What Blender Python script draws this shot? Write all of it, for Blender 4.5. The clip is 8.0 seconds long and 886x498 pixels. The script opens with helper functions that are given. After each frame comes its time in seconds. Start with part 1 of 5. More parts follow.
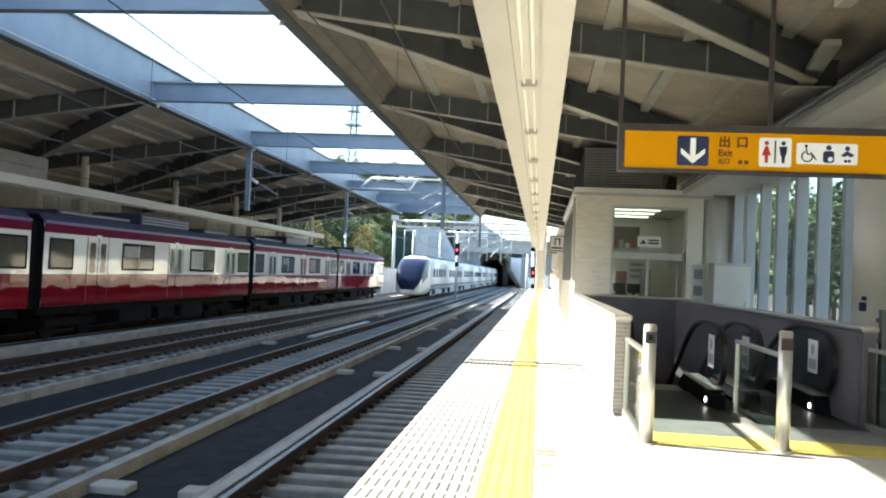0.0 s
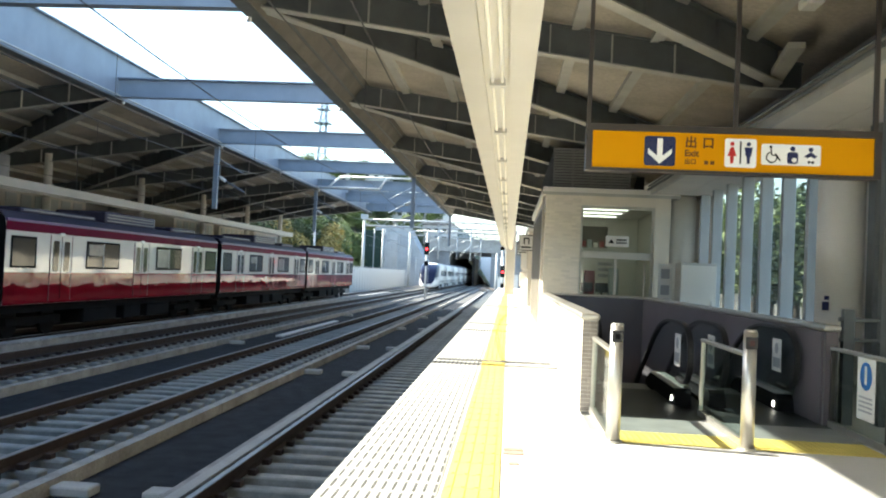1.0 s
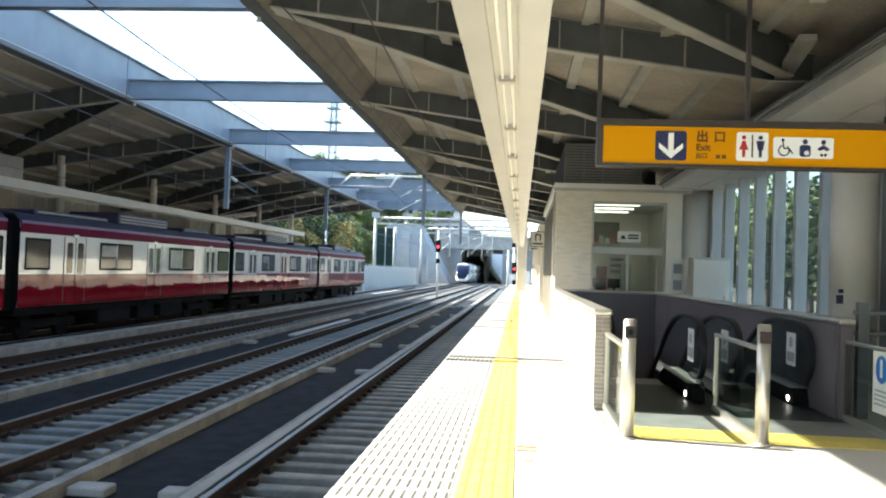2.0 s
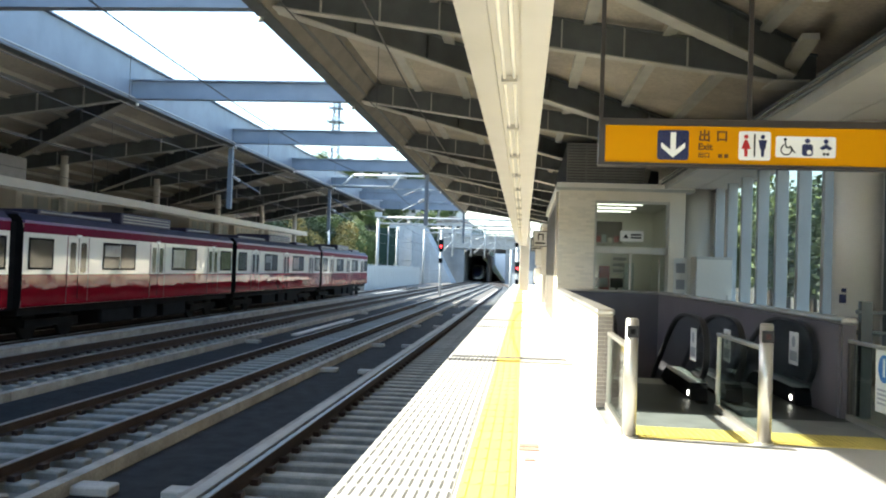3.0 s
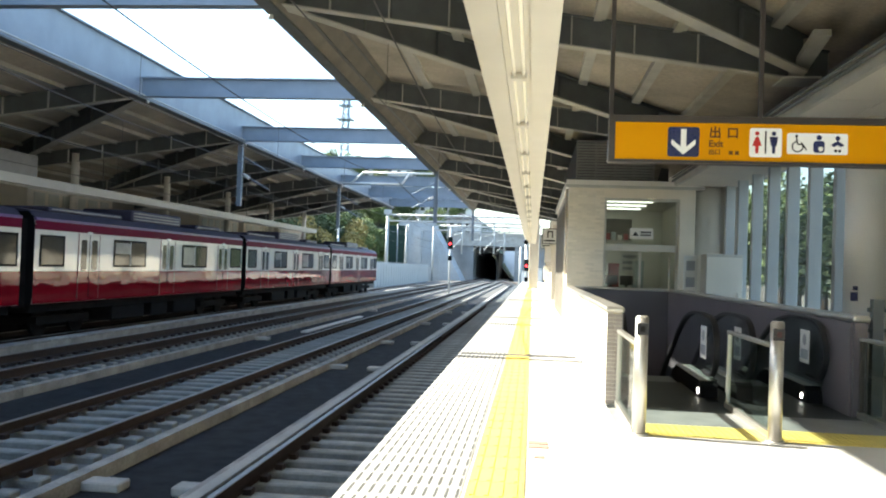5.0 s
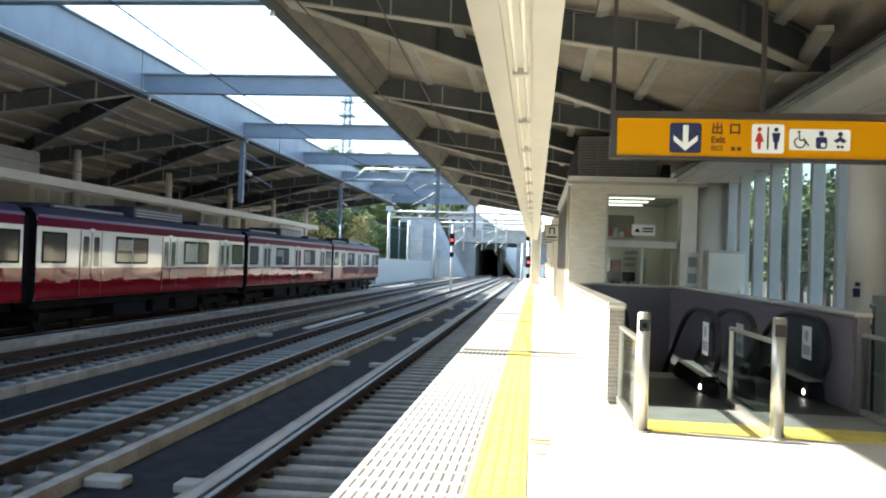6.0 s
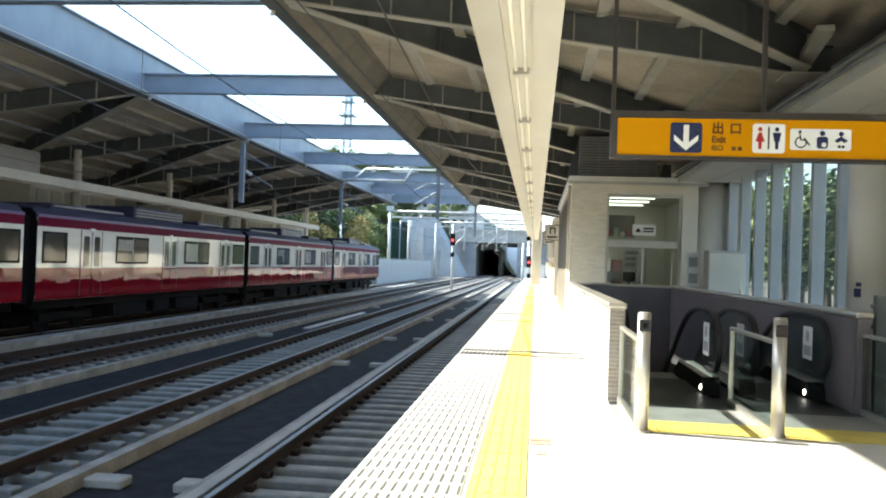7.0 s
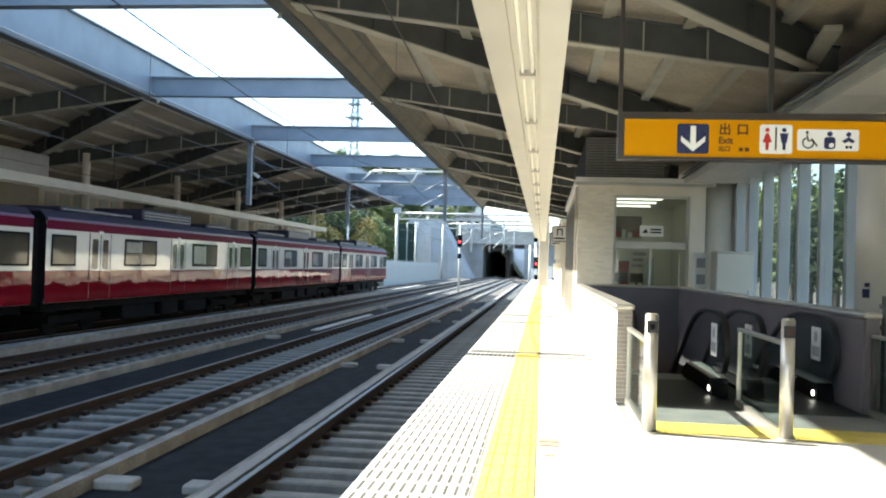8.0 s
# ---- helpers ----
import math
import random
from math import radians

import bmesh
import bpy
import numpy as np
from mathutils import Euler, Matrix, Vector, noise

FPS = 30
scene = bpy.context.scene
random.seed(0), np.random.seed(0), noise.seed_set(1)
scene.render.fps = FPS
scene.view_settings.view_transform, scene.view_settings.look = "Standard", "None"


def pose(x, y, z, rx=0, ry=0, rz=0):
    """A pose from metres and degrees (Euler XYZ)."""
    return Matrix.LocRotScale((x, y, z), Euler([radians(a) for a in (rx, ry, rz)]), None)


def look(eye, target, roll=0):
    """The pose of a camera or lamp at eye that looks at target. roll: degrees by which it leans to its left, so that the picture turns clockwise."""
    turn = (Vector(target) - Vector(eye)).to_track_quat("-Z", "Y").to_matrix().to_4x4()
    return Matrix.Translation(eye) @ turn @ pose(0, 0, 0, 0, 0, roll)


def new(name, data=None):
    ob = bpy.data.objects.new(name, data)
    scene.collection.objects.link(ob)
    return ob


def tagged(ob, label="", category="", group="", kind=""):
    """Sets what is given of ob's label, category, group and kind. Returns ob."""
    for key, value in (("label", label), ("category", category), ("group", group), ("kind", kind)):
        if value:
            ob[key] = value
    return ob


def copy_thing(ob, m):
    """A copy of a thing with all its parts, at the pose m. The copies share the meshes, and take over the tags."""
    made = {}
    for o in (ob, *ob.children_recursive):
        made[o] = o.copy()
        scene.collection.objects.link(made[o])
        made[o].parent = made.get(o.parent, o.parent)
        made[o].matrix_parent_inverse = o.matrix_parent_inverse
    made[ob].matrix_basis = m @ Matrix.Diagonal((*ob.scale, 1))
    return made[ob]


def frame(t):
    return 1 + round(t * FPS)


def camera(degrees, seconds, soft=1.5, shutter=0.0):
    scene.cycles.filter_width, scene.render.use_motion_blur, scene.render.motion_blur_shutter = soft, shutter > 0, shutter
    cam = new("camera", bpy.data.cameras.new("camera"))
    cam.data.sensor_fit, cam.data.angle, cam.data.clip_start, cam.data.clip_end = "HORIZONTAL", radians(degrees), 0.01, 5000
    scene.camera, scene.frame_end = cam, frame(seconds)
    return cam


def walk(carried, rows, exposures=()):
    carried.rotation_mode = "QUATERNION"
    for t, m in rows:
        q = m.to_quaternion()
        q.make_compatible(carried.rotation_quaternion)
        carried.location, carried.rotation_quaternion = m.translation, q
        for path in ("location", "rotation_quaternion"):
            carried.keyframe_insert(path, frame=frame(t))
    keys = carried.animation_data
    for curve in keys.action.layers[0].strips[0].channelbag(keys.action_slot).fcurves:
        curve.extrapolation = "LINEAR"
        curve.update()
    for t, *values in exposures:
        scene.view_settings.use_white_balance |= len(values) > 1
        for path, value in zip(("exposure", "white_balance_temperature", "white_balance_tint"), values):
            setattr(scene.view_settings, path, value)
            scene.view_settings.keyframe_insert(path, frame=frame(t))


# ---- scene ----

# ---------- camera ----------
cam = camera(55.0, 8.0, soft=2.0)
PATH = [
    (0, (-0.017, -0.029, 1.502), (-3.431, 29.765, 2.328), 2.504),
    (0.5, (-0.009, -0.003, 1.500), (-2.657, 29.867, 2.389), 2.764),
    (1, (-0.004, -0.002, 1.502), (-2.358, 29.893, 2.344), 2.600),
    (1.5, (-0.004, -0.002, 1.502), (-2.607, 29.875, 2.251), 2.200),
    (3, (0.003, -0.007, 1.502), (-2.848, 29.849, 2.221), 1.928),
    (3.5, (0.008, 0.008, 1.501), (-2.901, 29.860, 2.144), 1.986),
    (4, (0.001, 0.002, 1.499), (-2.900, 29.854, 2.140), 2.105),
    (4.5, (0.001, -0.003, 1.499), (-3.048, 29.834, 2.144), 2.056),
    (6, (0.002, 0.002, 1.498), (-3.231, 29.823, 1.990), 1.957),
    (6.5, (0.002, 0.010, 1.498), (-3.203, 29.835, 1.946), 2.029),
    (7, (0.007, 0.019, 1.499), (-3.251, 29.838, 1.988), 1.964),
    (7.5, (0.003, 0.006, 1.497), (-3.412, 29.805, 2.057), 1.858),
    (8, (0.006, -0.002, 1.500), (-3.501, 29.788, 2.038), 1.791),
]
walk(cam, [(t, look(eye, target, roll)) for t, eye, target, roll in PATH], [(0.0, 2.06, 6450, 3), (1.2, 2.0, 6450, 3), (8.0, 1.97, 6450, 3)])

# ---------- sun and sky ----------
SUN_WAY = Vector((1.28, -0.16, -1.0)).normalized()
world = bpy.data.worlds.new("sky")
scene.world = world
world.use_nodes = True
wt = world.node_tree
wt.nodes.clear()
sky = wt.nodes.new("ShaderNodeTexSky")
sky.sky_type, sky.sun_disc = "NISHITA", False
sky.sun_elevation = math.asin(-SUN_WAY.z)
sky.sun_rotation = math.atan2(-SUN_WAY.x, -SUN_WAY.y)
background = wt.nodes.new("ShaderNodeBackground")
background.inputs["Strength"].default_value = 0.15
out = wt.nodes.new("ShaderNodeOutputWorld")
wt.links.new(sky.outputs[0], background.inputs[0])
wt.links.new(background.outputs[0], out.inputs[0])
sun = new("sun", bpy.data.lights.new("sun", "SUN"))
sun.data.energy, sun.data.angle, sun.data.color = 5.0, radians(0.5), (1.0, 0.94, 0.84)
sun.matrix_world = look((-40, 0, 40), Vector((-40, 0, 40)) + SUN_WAY)


# ---------- materials ----------
def material(name, color, rough=0.6, metal=0.0, vary=0.25, scale=3.0, bump=0.1, fine=60.0, emit=0.0, stain=None, random_tone=0.0, coat=0.0, gloss_vary=0.12, spec=0.5):
    """A painted or mineral surface: coarse stains, fine grain, relief and, over pieces, a tone of their own."""
    m = bpy.data.materials.new(name)
    m.use_nodes = True
    t = m.node_tree
    b = t.nodes["Principled BSDF"]
    link, node = t.links.new, t.nodes.new
    co = node("ShaderNodeTexCoord")
    big, small = node("ShaderNodeTexNoise"), node("ShaderNodeTexNoise")
    big.inputs["Scale"].default_value, big.inputs["Detail"].default_value = scale, 6
    small.inputs["Scale"].default_value, small.inputs["Detail"].default_value = fine, 3
    link(co.outputs["Object"], big.inputs["Vector"])
    link(co.outputs["Object"], small.inputs["Vector"])
    ramp = node("ShaderNodeMapRange")
    ramp.inputs["From Min"].default_value, ramp.inputs["From Max"].default_value = 0.3, 0.7
    link(big.outputs["Fac"], ramp.inputs["Value"])
    mix = node("ShaderNodeMix")
    mix.data_type = "RGBA"
    dark = stain or tuple(c * (1 - vary) for c in color)
    mix.inputs[6].default_value, mix.inputs[7].default_value = (*dark, 1), (*color, 1)
    link(ramp.outputs[0], mix.inputs[0])
    grain = node("ShaderNodeMix")
    grain.data_type, grain.blend_type = "RGBA", "MULTIPLY"
    grain.inputs[0].default_value = min(1.0, vary * 1.2)
    tone = node("ShaderNodeMapRange")
    tone.inputs["From Min"].default_value, tone.inputs["From Max"].default_value = 0.25, 0.75
    tone.inputs["To Min"].default_value, tone.inputs["To Max"].default_value = 0.5, 1.2
    link(small.outputs["Fac"], tone.inputs["Value"])
    link(mix.outputs[2], grain.inputs[6])
    link(tone.outputs[0], grain.inputs[7])
    last = grain.outputs[2]
    if random_tone:
        info, hsv, r = node("ShaderNodeObjectInfo"), node("ShaderNodeHueSaturation"), node("ShaderNodeMapRange")
        r.inputs["To Min"].default_value, r.inputs["To Max"].default_value = 1 - random_tone, 1 + random_tone
        link(info.outputs["Random"], r.inputs["Value"])
        link(r.outputs[0], hsv.inputs["Value"])
        link(last, hsv.inputs["Color"])
        last = hsv.outputs[0]
    link(last, b.inputs["Base Color"])
    b.inputs["Roughness"].default_value, b.inputs["Metallic"].default_value = rough, metal
    b.inputs["Coat Weight"].default_value = coat
    b.inputs["Specular IOR Level"].default_value = spec
    rr = node("ShaderNodeMapRange")
    rr.inputs["To Min"].default_value, rr.inputs["To Max"].default_value = max(0.01, rough - gloss_vary), min(1, rough + gloss_vary)
    link(small.outputs["Fac"], rr.inputs["Value"])
    link(rr.outputs[0], b.inputs["Roughness"])
    if bump:
        bp = node("ShaderNodeBump")
        bp.inputs["Strength"].default_value, bp.inputs["Distance"].default_value = bump, 0.01
        link(small.outputs["Fac"], bp.inputs["Height"])
        link(bp.outputs[0], b.inputs["Normal"])
    if emit:
        b.inputs["Emission Color"].default_value, b.inputs["Emission Strength"].default_value = (*color, 1), emit
    return m


def glass_material(name, tint=(0.8, 0.9, 0.88), rough=0.02):
    m = bpy.data.materials.new(name)
    m.use_nodes = True
    t = m.node_tree
    t.nodes.clear()
    o, mix = t.nodes.new("ShaderNodeOutputMaterial"), t.nodes.new("ShaderNodeMixShader")
    clear, gloss, fr = t.nodes.new("ShaderNodeBsdfTransparent"), t.nodes.new("ShaderNodeBsdfGlossy"), t.nodes.new("ShaderNodeLayerWeight")
    clear.inputs[0].default_value = (*tint, 1)
    gloss.inputs["Roughness"].default_value = rough
    power, scaled = t.nodes.new("ShaderNodeMath"), t.nodes.new("ShaderNodeMath")
    power.operation, scaled.operation = "POWER", "MULTIPLY_ADD"
    power.inputs[1].default_value = 4.0
    scaled.inputs[1].default_value, scaled.inputs[2].default_value = 0.35, 0.03
    t.links.new(fr.outputs["Facing"], power.inputs[0])
    t.links.new(power.outputs[0], scaled.inputs[0])
    t.links.new(scaled.outputs[0], mix.inputs[0])
    t.links.new(clear.outputs[0], mix.inputs[1])
    t.links.new(gloss.outputs[0], mix.inputs[2])
    t.links.new(mix.outputs[0], o.inputs[0])
    return m


M = {
    "floor": material("platform_paving", (0.62, 0.60, 0.56), 0.7, vary=0.12, scale=1.2, fine=45, bump=0.08),
    "edge": material("edge_tile", (0.50, 0.49, 0.465), 0.7, vary=0.12, random_tone=0.04),
    "groove": material("groove_dark", (0.13, 0.125, 0.115), 0.9, vary=0.3),
    "yellow": material("yellow_tile", (0.74, 0.58, 0.14), 0.6, vary=0.15, random_tone=0.05),
    "concrete": material("concrete", (0.13, 0.135, 0.14), 0.85, vary=0.4, scale=0.8, fine=25, bump=0.25),
    "concrete_pale": material("concrete_pale", (0.46, 0.45, 0.42), 0.85, vary=0.25, scale=1.0, fine=30, bump=0.2),
    "kerb": material("bed_edge_concrete", (0.42, 0.40, 0.365), 0.85, vary=0.45, scale=1.8, fine=25, bump=0.35),
    "sleeper": material("sleeper_concrete", (0.30, 0.31, 0.30), 0.85, vary=0.4, scale=4, fine=40, bump=0.2, random_tone=0.14),
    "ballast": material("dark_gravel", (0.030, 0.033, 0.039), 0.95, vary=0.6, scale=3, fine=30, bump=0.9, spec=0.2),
    "rust": material("rusty_steel", (0.032, 0.016, 0.011), 0.85, vary=0.45, scale=6, fine=50, bump=0.3),
    "railhead": material("rail_head_steel", (0.30, 0.29, 0.29), 0.45, metal=0.6, vary=0.15, bump=0),
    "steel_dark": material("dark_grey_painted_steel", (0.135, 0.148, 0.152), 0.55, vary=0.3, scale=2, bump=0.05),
    "steel_blue": material("blue_grey_painted_steel", (0.24, 0.29, 0.36), 0.5, vary=0.2, scale=1.5, bump=0.05),
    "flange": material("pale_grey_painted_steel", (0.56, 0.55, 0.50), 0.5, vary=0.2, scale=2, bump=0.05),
    "deck": material("roof_deck_board", (0.60, 0.54, 0.45), 0.8, vary=0.35, scale=0.7, fine=12, bump=0.25),
    "white": material("white_painted_metal", (0.60, 0.575, 0.525), 0.45, vary=0.08, scale=1.5, bump=0.02),
    "white_wall": material("white_wall_panel", (0.86, 0.82, 0.75), 0.55, vary=0.08, scale=1.0),
    "beige": material("beige_tile_wall", (0.78, 0.71, 0.60), 0.7, vary=0.10, scale=2.0),
    "louver": material("grey_louver", (0.28, 0.27, 0.26), 0.5, vary=0.2),
    "stainless": material("brushed_stainless_steel", (0.62, 0.59, 0.54), 0.4, metal=0.9, vary=0.1, fine=200, bump=0.03),
    "black": material("black_rubber", (0.015, 0.015, 0.017), 0.5, vary=0.3),
    "panel_dark": material("dark_well_panel", (0.15, 0.13, 0.145), 0.4, vary=0.2, scale=1.0, bump=0.02),
    "sign_orange": material("sign_orange", (0.76, 0.33, 0.0), 0.75, vary=0.04, bump=0, spec=0.15),
    "sign_frame": material("sign_frame_brown", (0.05, 0.04, 0.035), 0.4, vary=0.2),
    "navy": material("navy_paint", (0.012, 0.02, 0.10), 0.3, vary=0.1, bump=0),
    "sign_white": material("sign_white", (0.70, 0.69, 0.66), 0.4, vary=0.04, bump=0),
    "sign_red": material("sign_red", (0.55, 0.02, 0.02), 0.4, vary=0.05, bump=0),
    "train_red": material("train_red_paint", (0.19, 0.006, 0.014), 0.03, vary=0.12, scale=1.2, bump=0.85, fine=1.0, gloss_vary=0.01, spec=0.16),
    "train_white": material("train_cream_paint", (0.72, 0.70, 0.63), 0.03, vary=0.05, scale=1.0, bump=0.7, fine=1.0, gloss_vary=0.01, spec=0.6),
    "train_roof": material("train_roof_grey", (0.032, 0.030, 0.065), 0.6, vary=0.3),
    "under": material("underframe_black", (0.010, 0.010, 0.011), 0.9, vary=0.4, spec=0.1),
    "window": material("dark_window_glass", (0.012, 0.018, 0.019), 0.06, vary=0.1, bump=0, gloss_vary=0.02, spec=0.3),
    "window_pale": material("pale_window_blind", (0.30, 0.31, 0.29), 0.1, vary=0.3, scale=2.0, bump=0),
    "express_white": material("express_white_paint", (0.80, 0.79, 0.75), 0.3, vary=0.05, bump=0, coat=0.2),
    "express_navy": material("express_navy_glass", (0.006, 0.010, 0.034), 0.3, vary=0.1, bump=0, gloss_vary=0.05, spec=0.25),
    "leaf_dark": material("leaf_dark", (0.07, 0.11, 0.04), 0.6, vary=0.4),
    "leaf_mid": material("leaf_mid", (0.17, 0.23, 0.07), 0.6, vary=0.4),
    "leaf_sunlit": material("leaf_sunlit", (0.46, 0.36, 0.12), 0.6, vary=0.4),
    "bark": material("bark", (0.10, 0.08, 0.06), 0.9, vary=0.4, bump=0.5),
    "earth": material("earth_ground", (0.18, 0.16, 0.12), 0.95, vary=0.4, scale=0.3, fine=5, bump=0.5),
    "hill": material("wooded_hill", (0.06, 0.085, 0.035), 0.9, vary=0.5, scale=0.1, fine=1.0, bump=0.8),
    "lamp_tube": material("fluorescent_tube", (0.9, 0.85, 0.72), 0.4, vary=0.0, bump=0, emit=0.06),
    "signal_red": material("signal_red_lens", (1.0, 0.04, 0.05), 0.3, vary=0.0, bump=0, emit=1.6),
    "faded_red": material("faded_red_paint", (0.62, 0.33, 0.24), 0.8, vary=0.3, fine=90),
    "wall_tile": material("pale_glazed_wall_tile", (0.80, 0.73, 0.62), 0.45, vary=0.1, random_tone=0.08),
    "plate": material("grooved_landing_plate", (0.36, 0.36, 0.35), 0.45, metal=0.3, vary=0.25, fine=80),
    "comb": material("dark_comb_plate", (0.045, 0.05, 0.048), 0.45, metal=0.3, vary=0.35, scale=2.5, fine=80),
    "end_tile": material("shade_toned_end_tile", (0.40, 0.355, 0.32), 0.6, vary=0.15, random_tone=0.12),
    "soffit_white": material("soffit_panel_white", (0.74, 0.70, 0.63), 0.6, vary=0.1, scale=1.0),
    "bronze": material("bronze_grey_panel", (0.20, 0.175, 0.14), 0.5, vary=0.25, scale=1.5),
    "ballast_sunlit": material("gravel_painted_sunlight", (0.20, 0.19, 0.175), 0.95, vary=0.5, scale=1.2, fine=20, bump=0.8, spec=0.2),
    "lid": material("trough_lid_concrete", (0.40, 0.40, 0.39), 0.85, vary=0.35, scale=2.5, fine=35, bump=0.3, random_tone=0.2),
    "sensor_red": material("sensor_red", (0.05, 0.012, 0.01), 0.3, vary=0.1),
    "sign_blue": material("sign_blue", (0.01, 0.13, 0.42), 0.4, vary=0.05, bump=0),
    "sign_grey": material("sign_grey_print", (0.32, 0.33, 0.36), 0.5, vary=0.1, bump=0),
    "sign_text": material("sign_text_brown", (0.14, 0.05, 0.0), 0.5, vary=0.05, bump=0),
    "small_lamp": material("small_floor_lamp", (1.0, 0.95, 0.85), 0.4, vary=0.0, bump=0, emit=3.0),
    "louver_dark": material("painted_shadow_backing", (0.10, 0.10, 0.10), 0.7, vary=0.2),
    "office_lamp": material("office_ceiling_lamp", (1.0, 0.93, 0.80), 0.4, vary=0.0, bump=0, emit=0.9),
    "red_box": material("red_enamel", (0.35, 0.05, 0.05), 0.4, vary=0.15),
    "steel_pale": material("pale_blue_steel", (0.48, 0.55, 0.55), 0.45, vary=0.12),
    "fin": material("fin_blue_grey", (0.55, 0.57, 0.58), 0.45, vary=0.12, scale=1.0, bump=0.03),
    "far_wall": material("far_wall_panel", (0.45, 0.42, 0.36), 0.7, vary=0.25, scale=0.6),
    "window_daylight": material("painted_window_daylight", (0.62, 0.62, 0.56), 0.5, vary=0.15, scale=1.0),
    "house_white": material("house_render_white", (0.62, 0.61, 0.58), 0.7, vary=0.15),
    "house_roof": material("house_roof_tile", (0.16, 0.15, 0.15), 0.7, vary=0.3),
    "galvanised": material("galvanised_steel", (0.46, 0.48, 0.49), 0.5, metal=0.2, vary=0.15),
    "wire": material("overhead_wire", (0.05, 0.05, 0.055), 0.5, vary=0.1, bump=0),
    "insulator": material("white_insulator", (0.75, 0.75, 0.72), 0.3, vary=0.05, bump=0),
    "retaining": material("retaining_concrete", (0.47, 0.50, 0.53), 0.85, vary=0.22, scale=0.25, fine=4, bump=0.3),
    # faint glow added to brighten the sign's white shapes
    "glow_white": material("sign_white_added_glow", (0.80, 0.80, 0.78), 0.35, vary=0.03, bump=0, emit=0.05),
    "net": material("green_safety_net", (0.02, 0.05, 0.035), 0.8, vary=0.3, scale=2.0),
    "band_red": material("train_band_crimson", (0.13, 0.003, 0.026), 0.5, vary=0.12, bump=0.02, gloss_vary=0.04, spec=0.04),
    "window_tint": glass_material("tinted_window_glass", (0.76, 0.77, 0.76)),
    "soffit_brown": material("soffit_board_brown", (0.19, 0.175, 0.15), 0.75, vary=0.35, scale=1.5, fine=20),
    "bridge": material("bridge_concrete", (0.30, 0.31, 0.32), 0.85, vary=0.35, scale=0.3, fine=6, bump=0.3),
    "beam_shadow": material("painted_beam_shadow", (0.11, 0.11, 0.11), 0.7, vary=0.3),
    "gutter_violet": material("gutter_violet_grey", (0.13, 0.08, 0.22), 0.35, vary=0.2),
    "door_edge": material("door_edge_dark", (0.10, 0.02, 0.025), 0.4, vary=0.2),
    "tail_red": material("tail_lamp_red", (0.6, 0.03, 0.02), 0.3, vary=0.0, bump=0, emit=1.0),
    "glass": glass_material("clear_glass"),
    "office_glass": glass_material("grey_green_office_glass", (0.78, 0.84, 0.82)),
    "glass_grey": glass_material("smoky_glass", (0.82, 0.87, 0.86)),
}


# ---------- mesh helpers ----------
def box(bm, x0, x1, y0, y1, z0, z1):
    v = [bm.verts.new(p) for p in ((x0, y0, z0), (x1, y0, z0), (x1, y1, z0), (x0, y1, z0), (x0, y0, z1), (x1, y0, z1), (x1, y1, z1), (x0, y1, z1))]
    for q in ((3, 2, 1, 0), (4, 5, 6, 7), (0, 1, 5, 4), (1, 2, 6, 5), (2, 3, 7, 6), (3, 0, 4, 7)):
        bm.faces.new([v[i] for i in q])
    return bm


def boxes(*lists):
    bm = bmesh.new()
    for b in lists:
        box(bm, *b)
    return bm


def prism(bm, profile, y0, y1, axis="y"):
    """A closed outline in (x, z), drawn out along y (or in (y, z) along x, or in (x, y) along z)."""
    def at(p, s):
        return {"y": (p[0], s, p[1]), "x": (s, p[0], p[1]), "z": (p[0], p[1], s)}[axis]
    a = [bm.verts.new(at(p, y0)) for p in profile]
    b = [bm.verts.new(at(p, y1)) for p in profile]
    bm.faces.new(a)
    bm.faces.new(b[::-1])
    n = len(a)
    for i in range(n):
        bm.faces.new((a[i], b[i], b[(i + 1) % n], a[(i + 1) % n]))
    bmesh.ops.recalc_face_normals(bm, faces=bm.faces)
    return bm


def rod(bm, a, b, r, seg=10, r2=None):
    """A round bar from a to b."""
    a, b = Vector(a), Vector(b)
    q = (b - a).to_track_quat("Z", "Y").to_matrix()
    ring = []
    for p, rad in ((a, r), (b, r if r2 is None else r2)):
        ring.append([bm.verts.new(p + q @ Vector((rad * math.cos(k * math.tau / seg), rad * math.sin(k * math.tau / seg), 0))) for k in range(seg)])
    bm.faces.new(ring[0][::-1])
    bm.faces.new(ring[1])
    for k in range(seg):
        f = bm.faces.new((ring[0][k], ring[0][(k + 1) % seg], ring[1][(k + 1) % seg], ring[1][k]))
        f.smooth = seg > 6
    return bm


def bar(bm, a, b, w, h):
    """A square-edged bar from a to b, w wide and h high across its length."""
    a, b = Vector(a), Vector(b)
    d = (b - a).normalized()
    side = d.cross(Vector((0, 0, 1)))
    side = side.normalized() if side.length > 1e-4 else Vector((1, 0, 0))
    up = side.cross(d)
    v = [bm.verts.new(p + side * sx * w / 2 + up * sz * h / 2) for p in (a, b) for sx, sz in ((-1, -1), (1, -1), (1, 1), (-1, 1))]
    for q in ((3, 2, 1, 0), (4, 5, 6, 7), (0, 1, 5, 4), (1, 2, 6, 5), (2, 3, 7, 6), (3, 0, 4, 7)):
        bm.faces.new([v[i] for i in q])
    return bm


def mesh_of(name, bm, mat):
    me = bpy.data.meshes.new(name)
    bmesh.ops.recalc_face_normals(bm, faces=bm.faces)
    bm.to_mesh(me)
    bm.free()
    me.materials.append(mat)
    return me


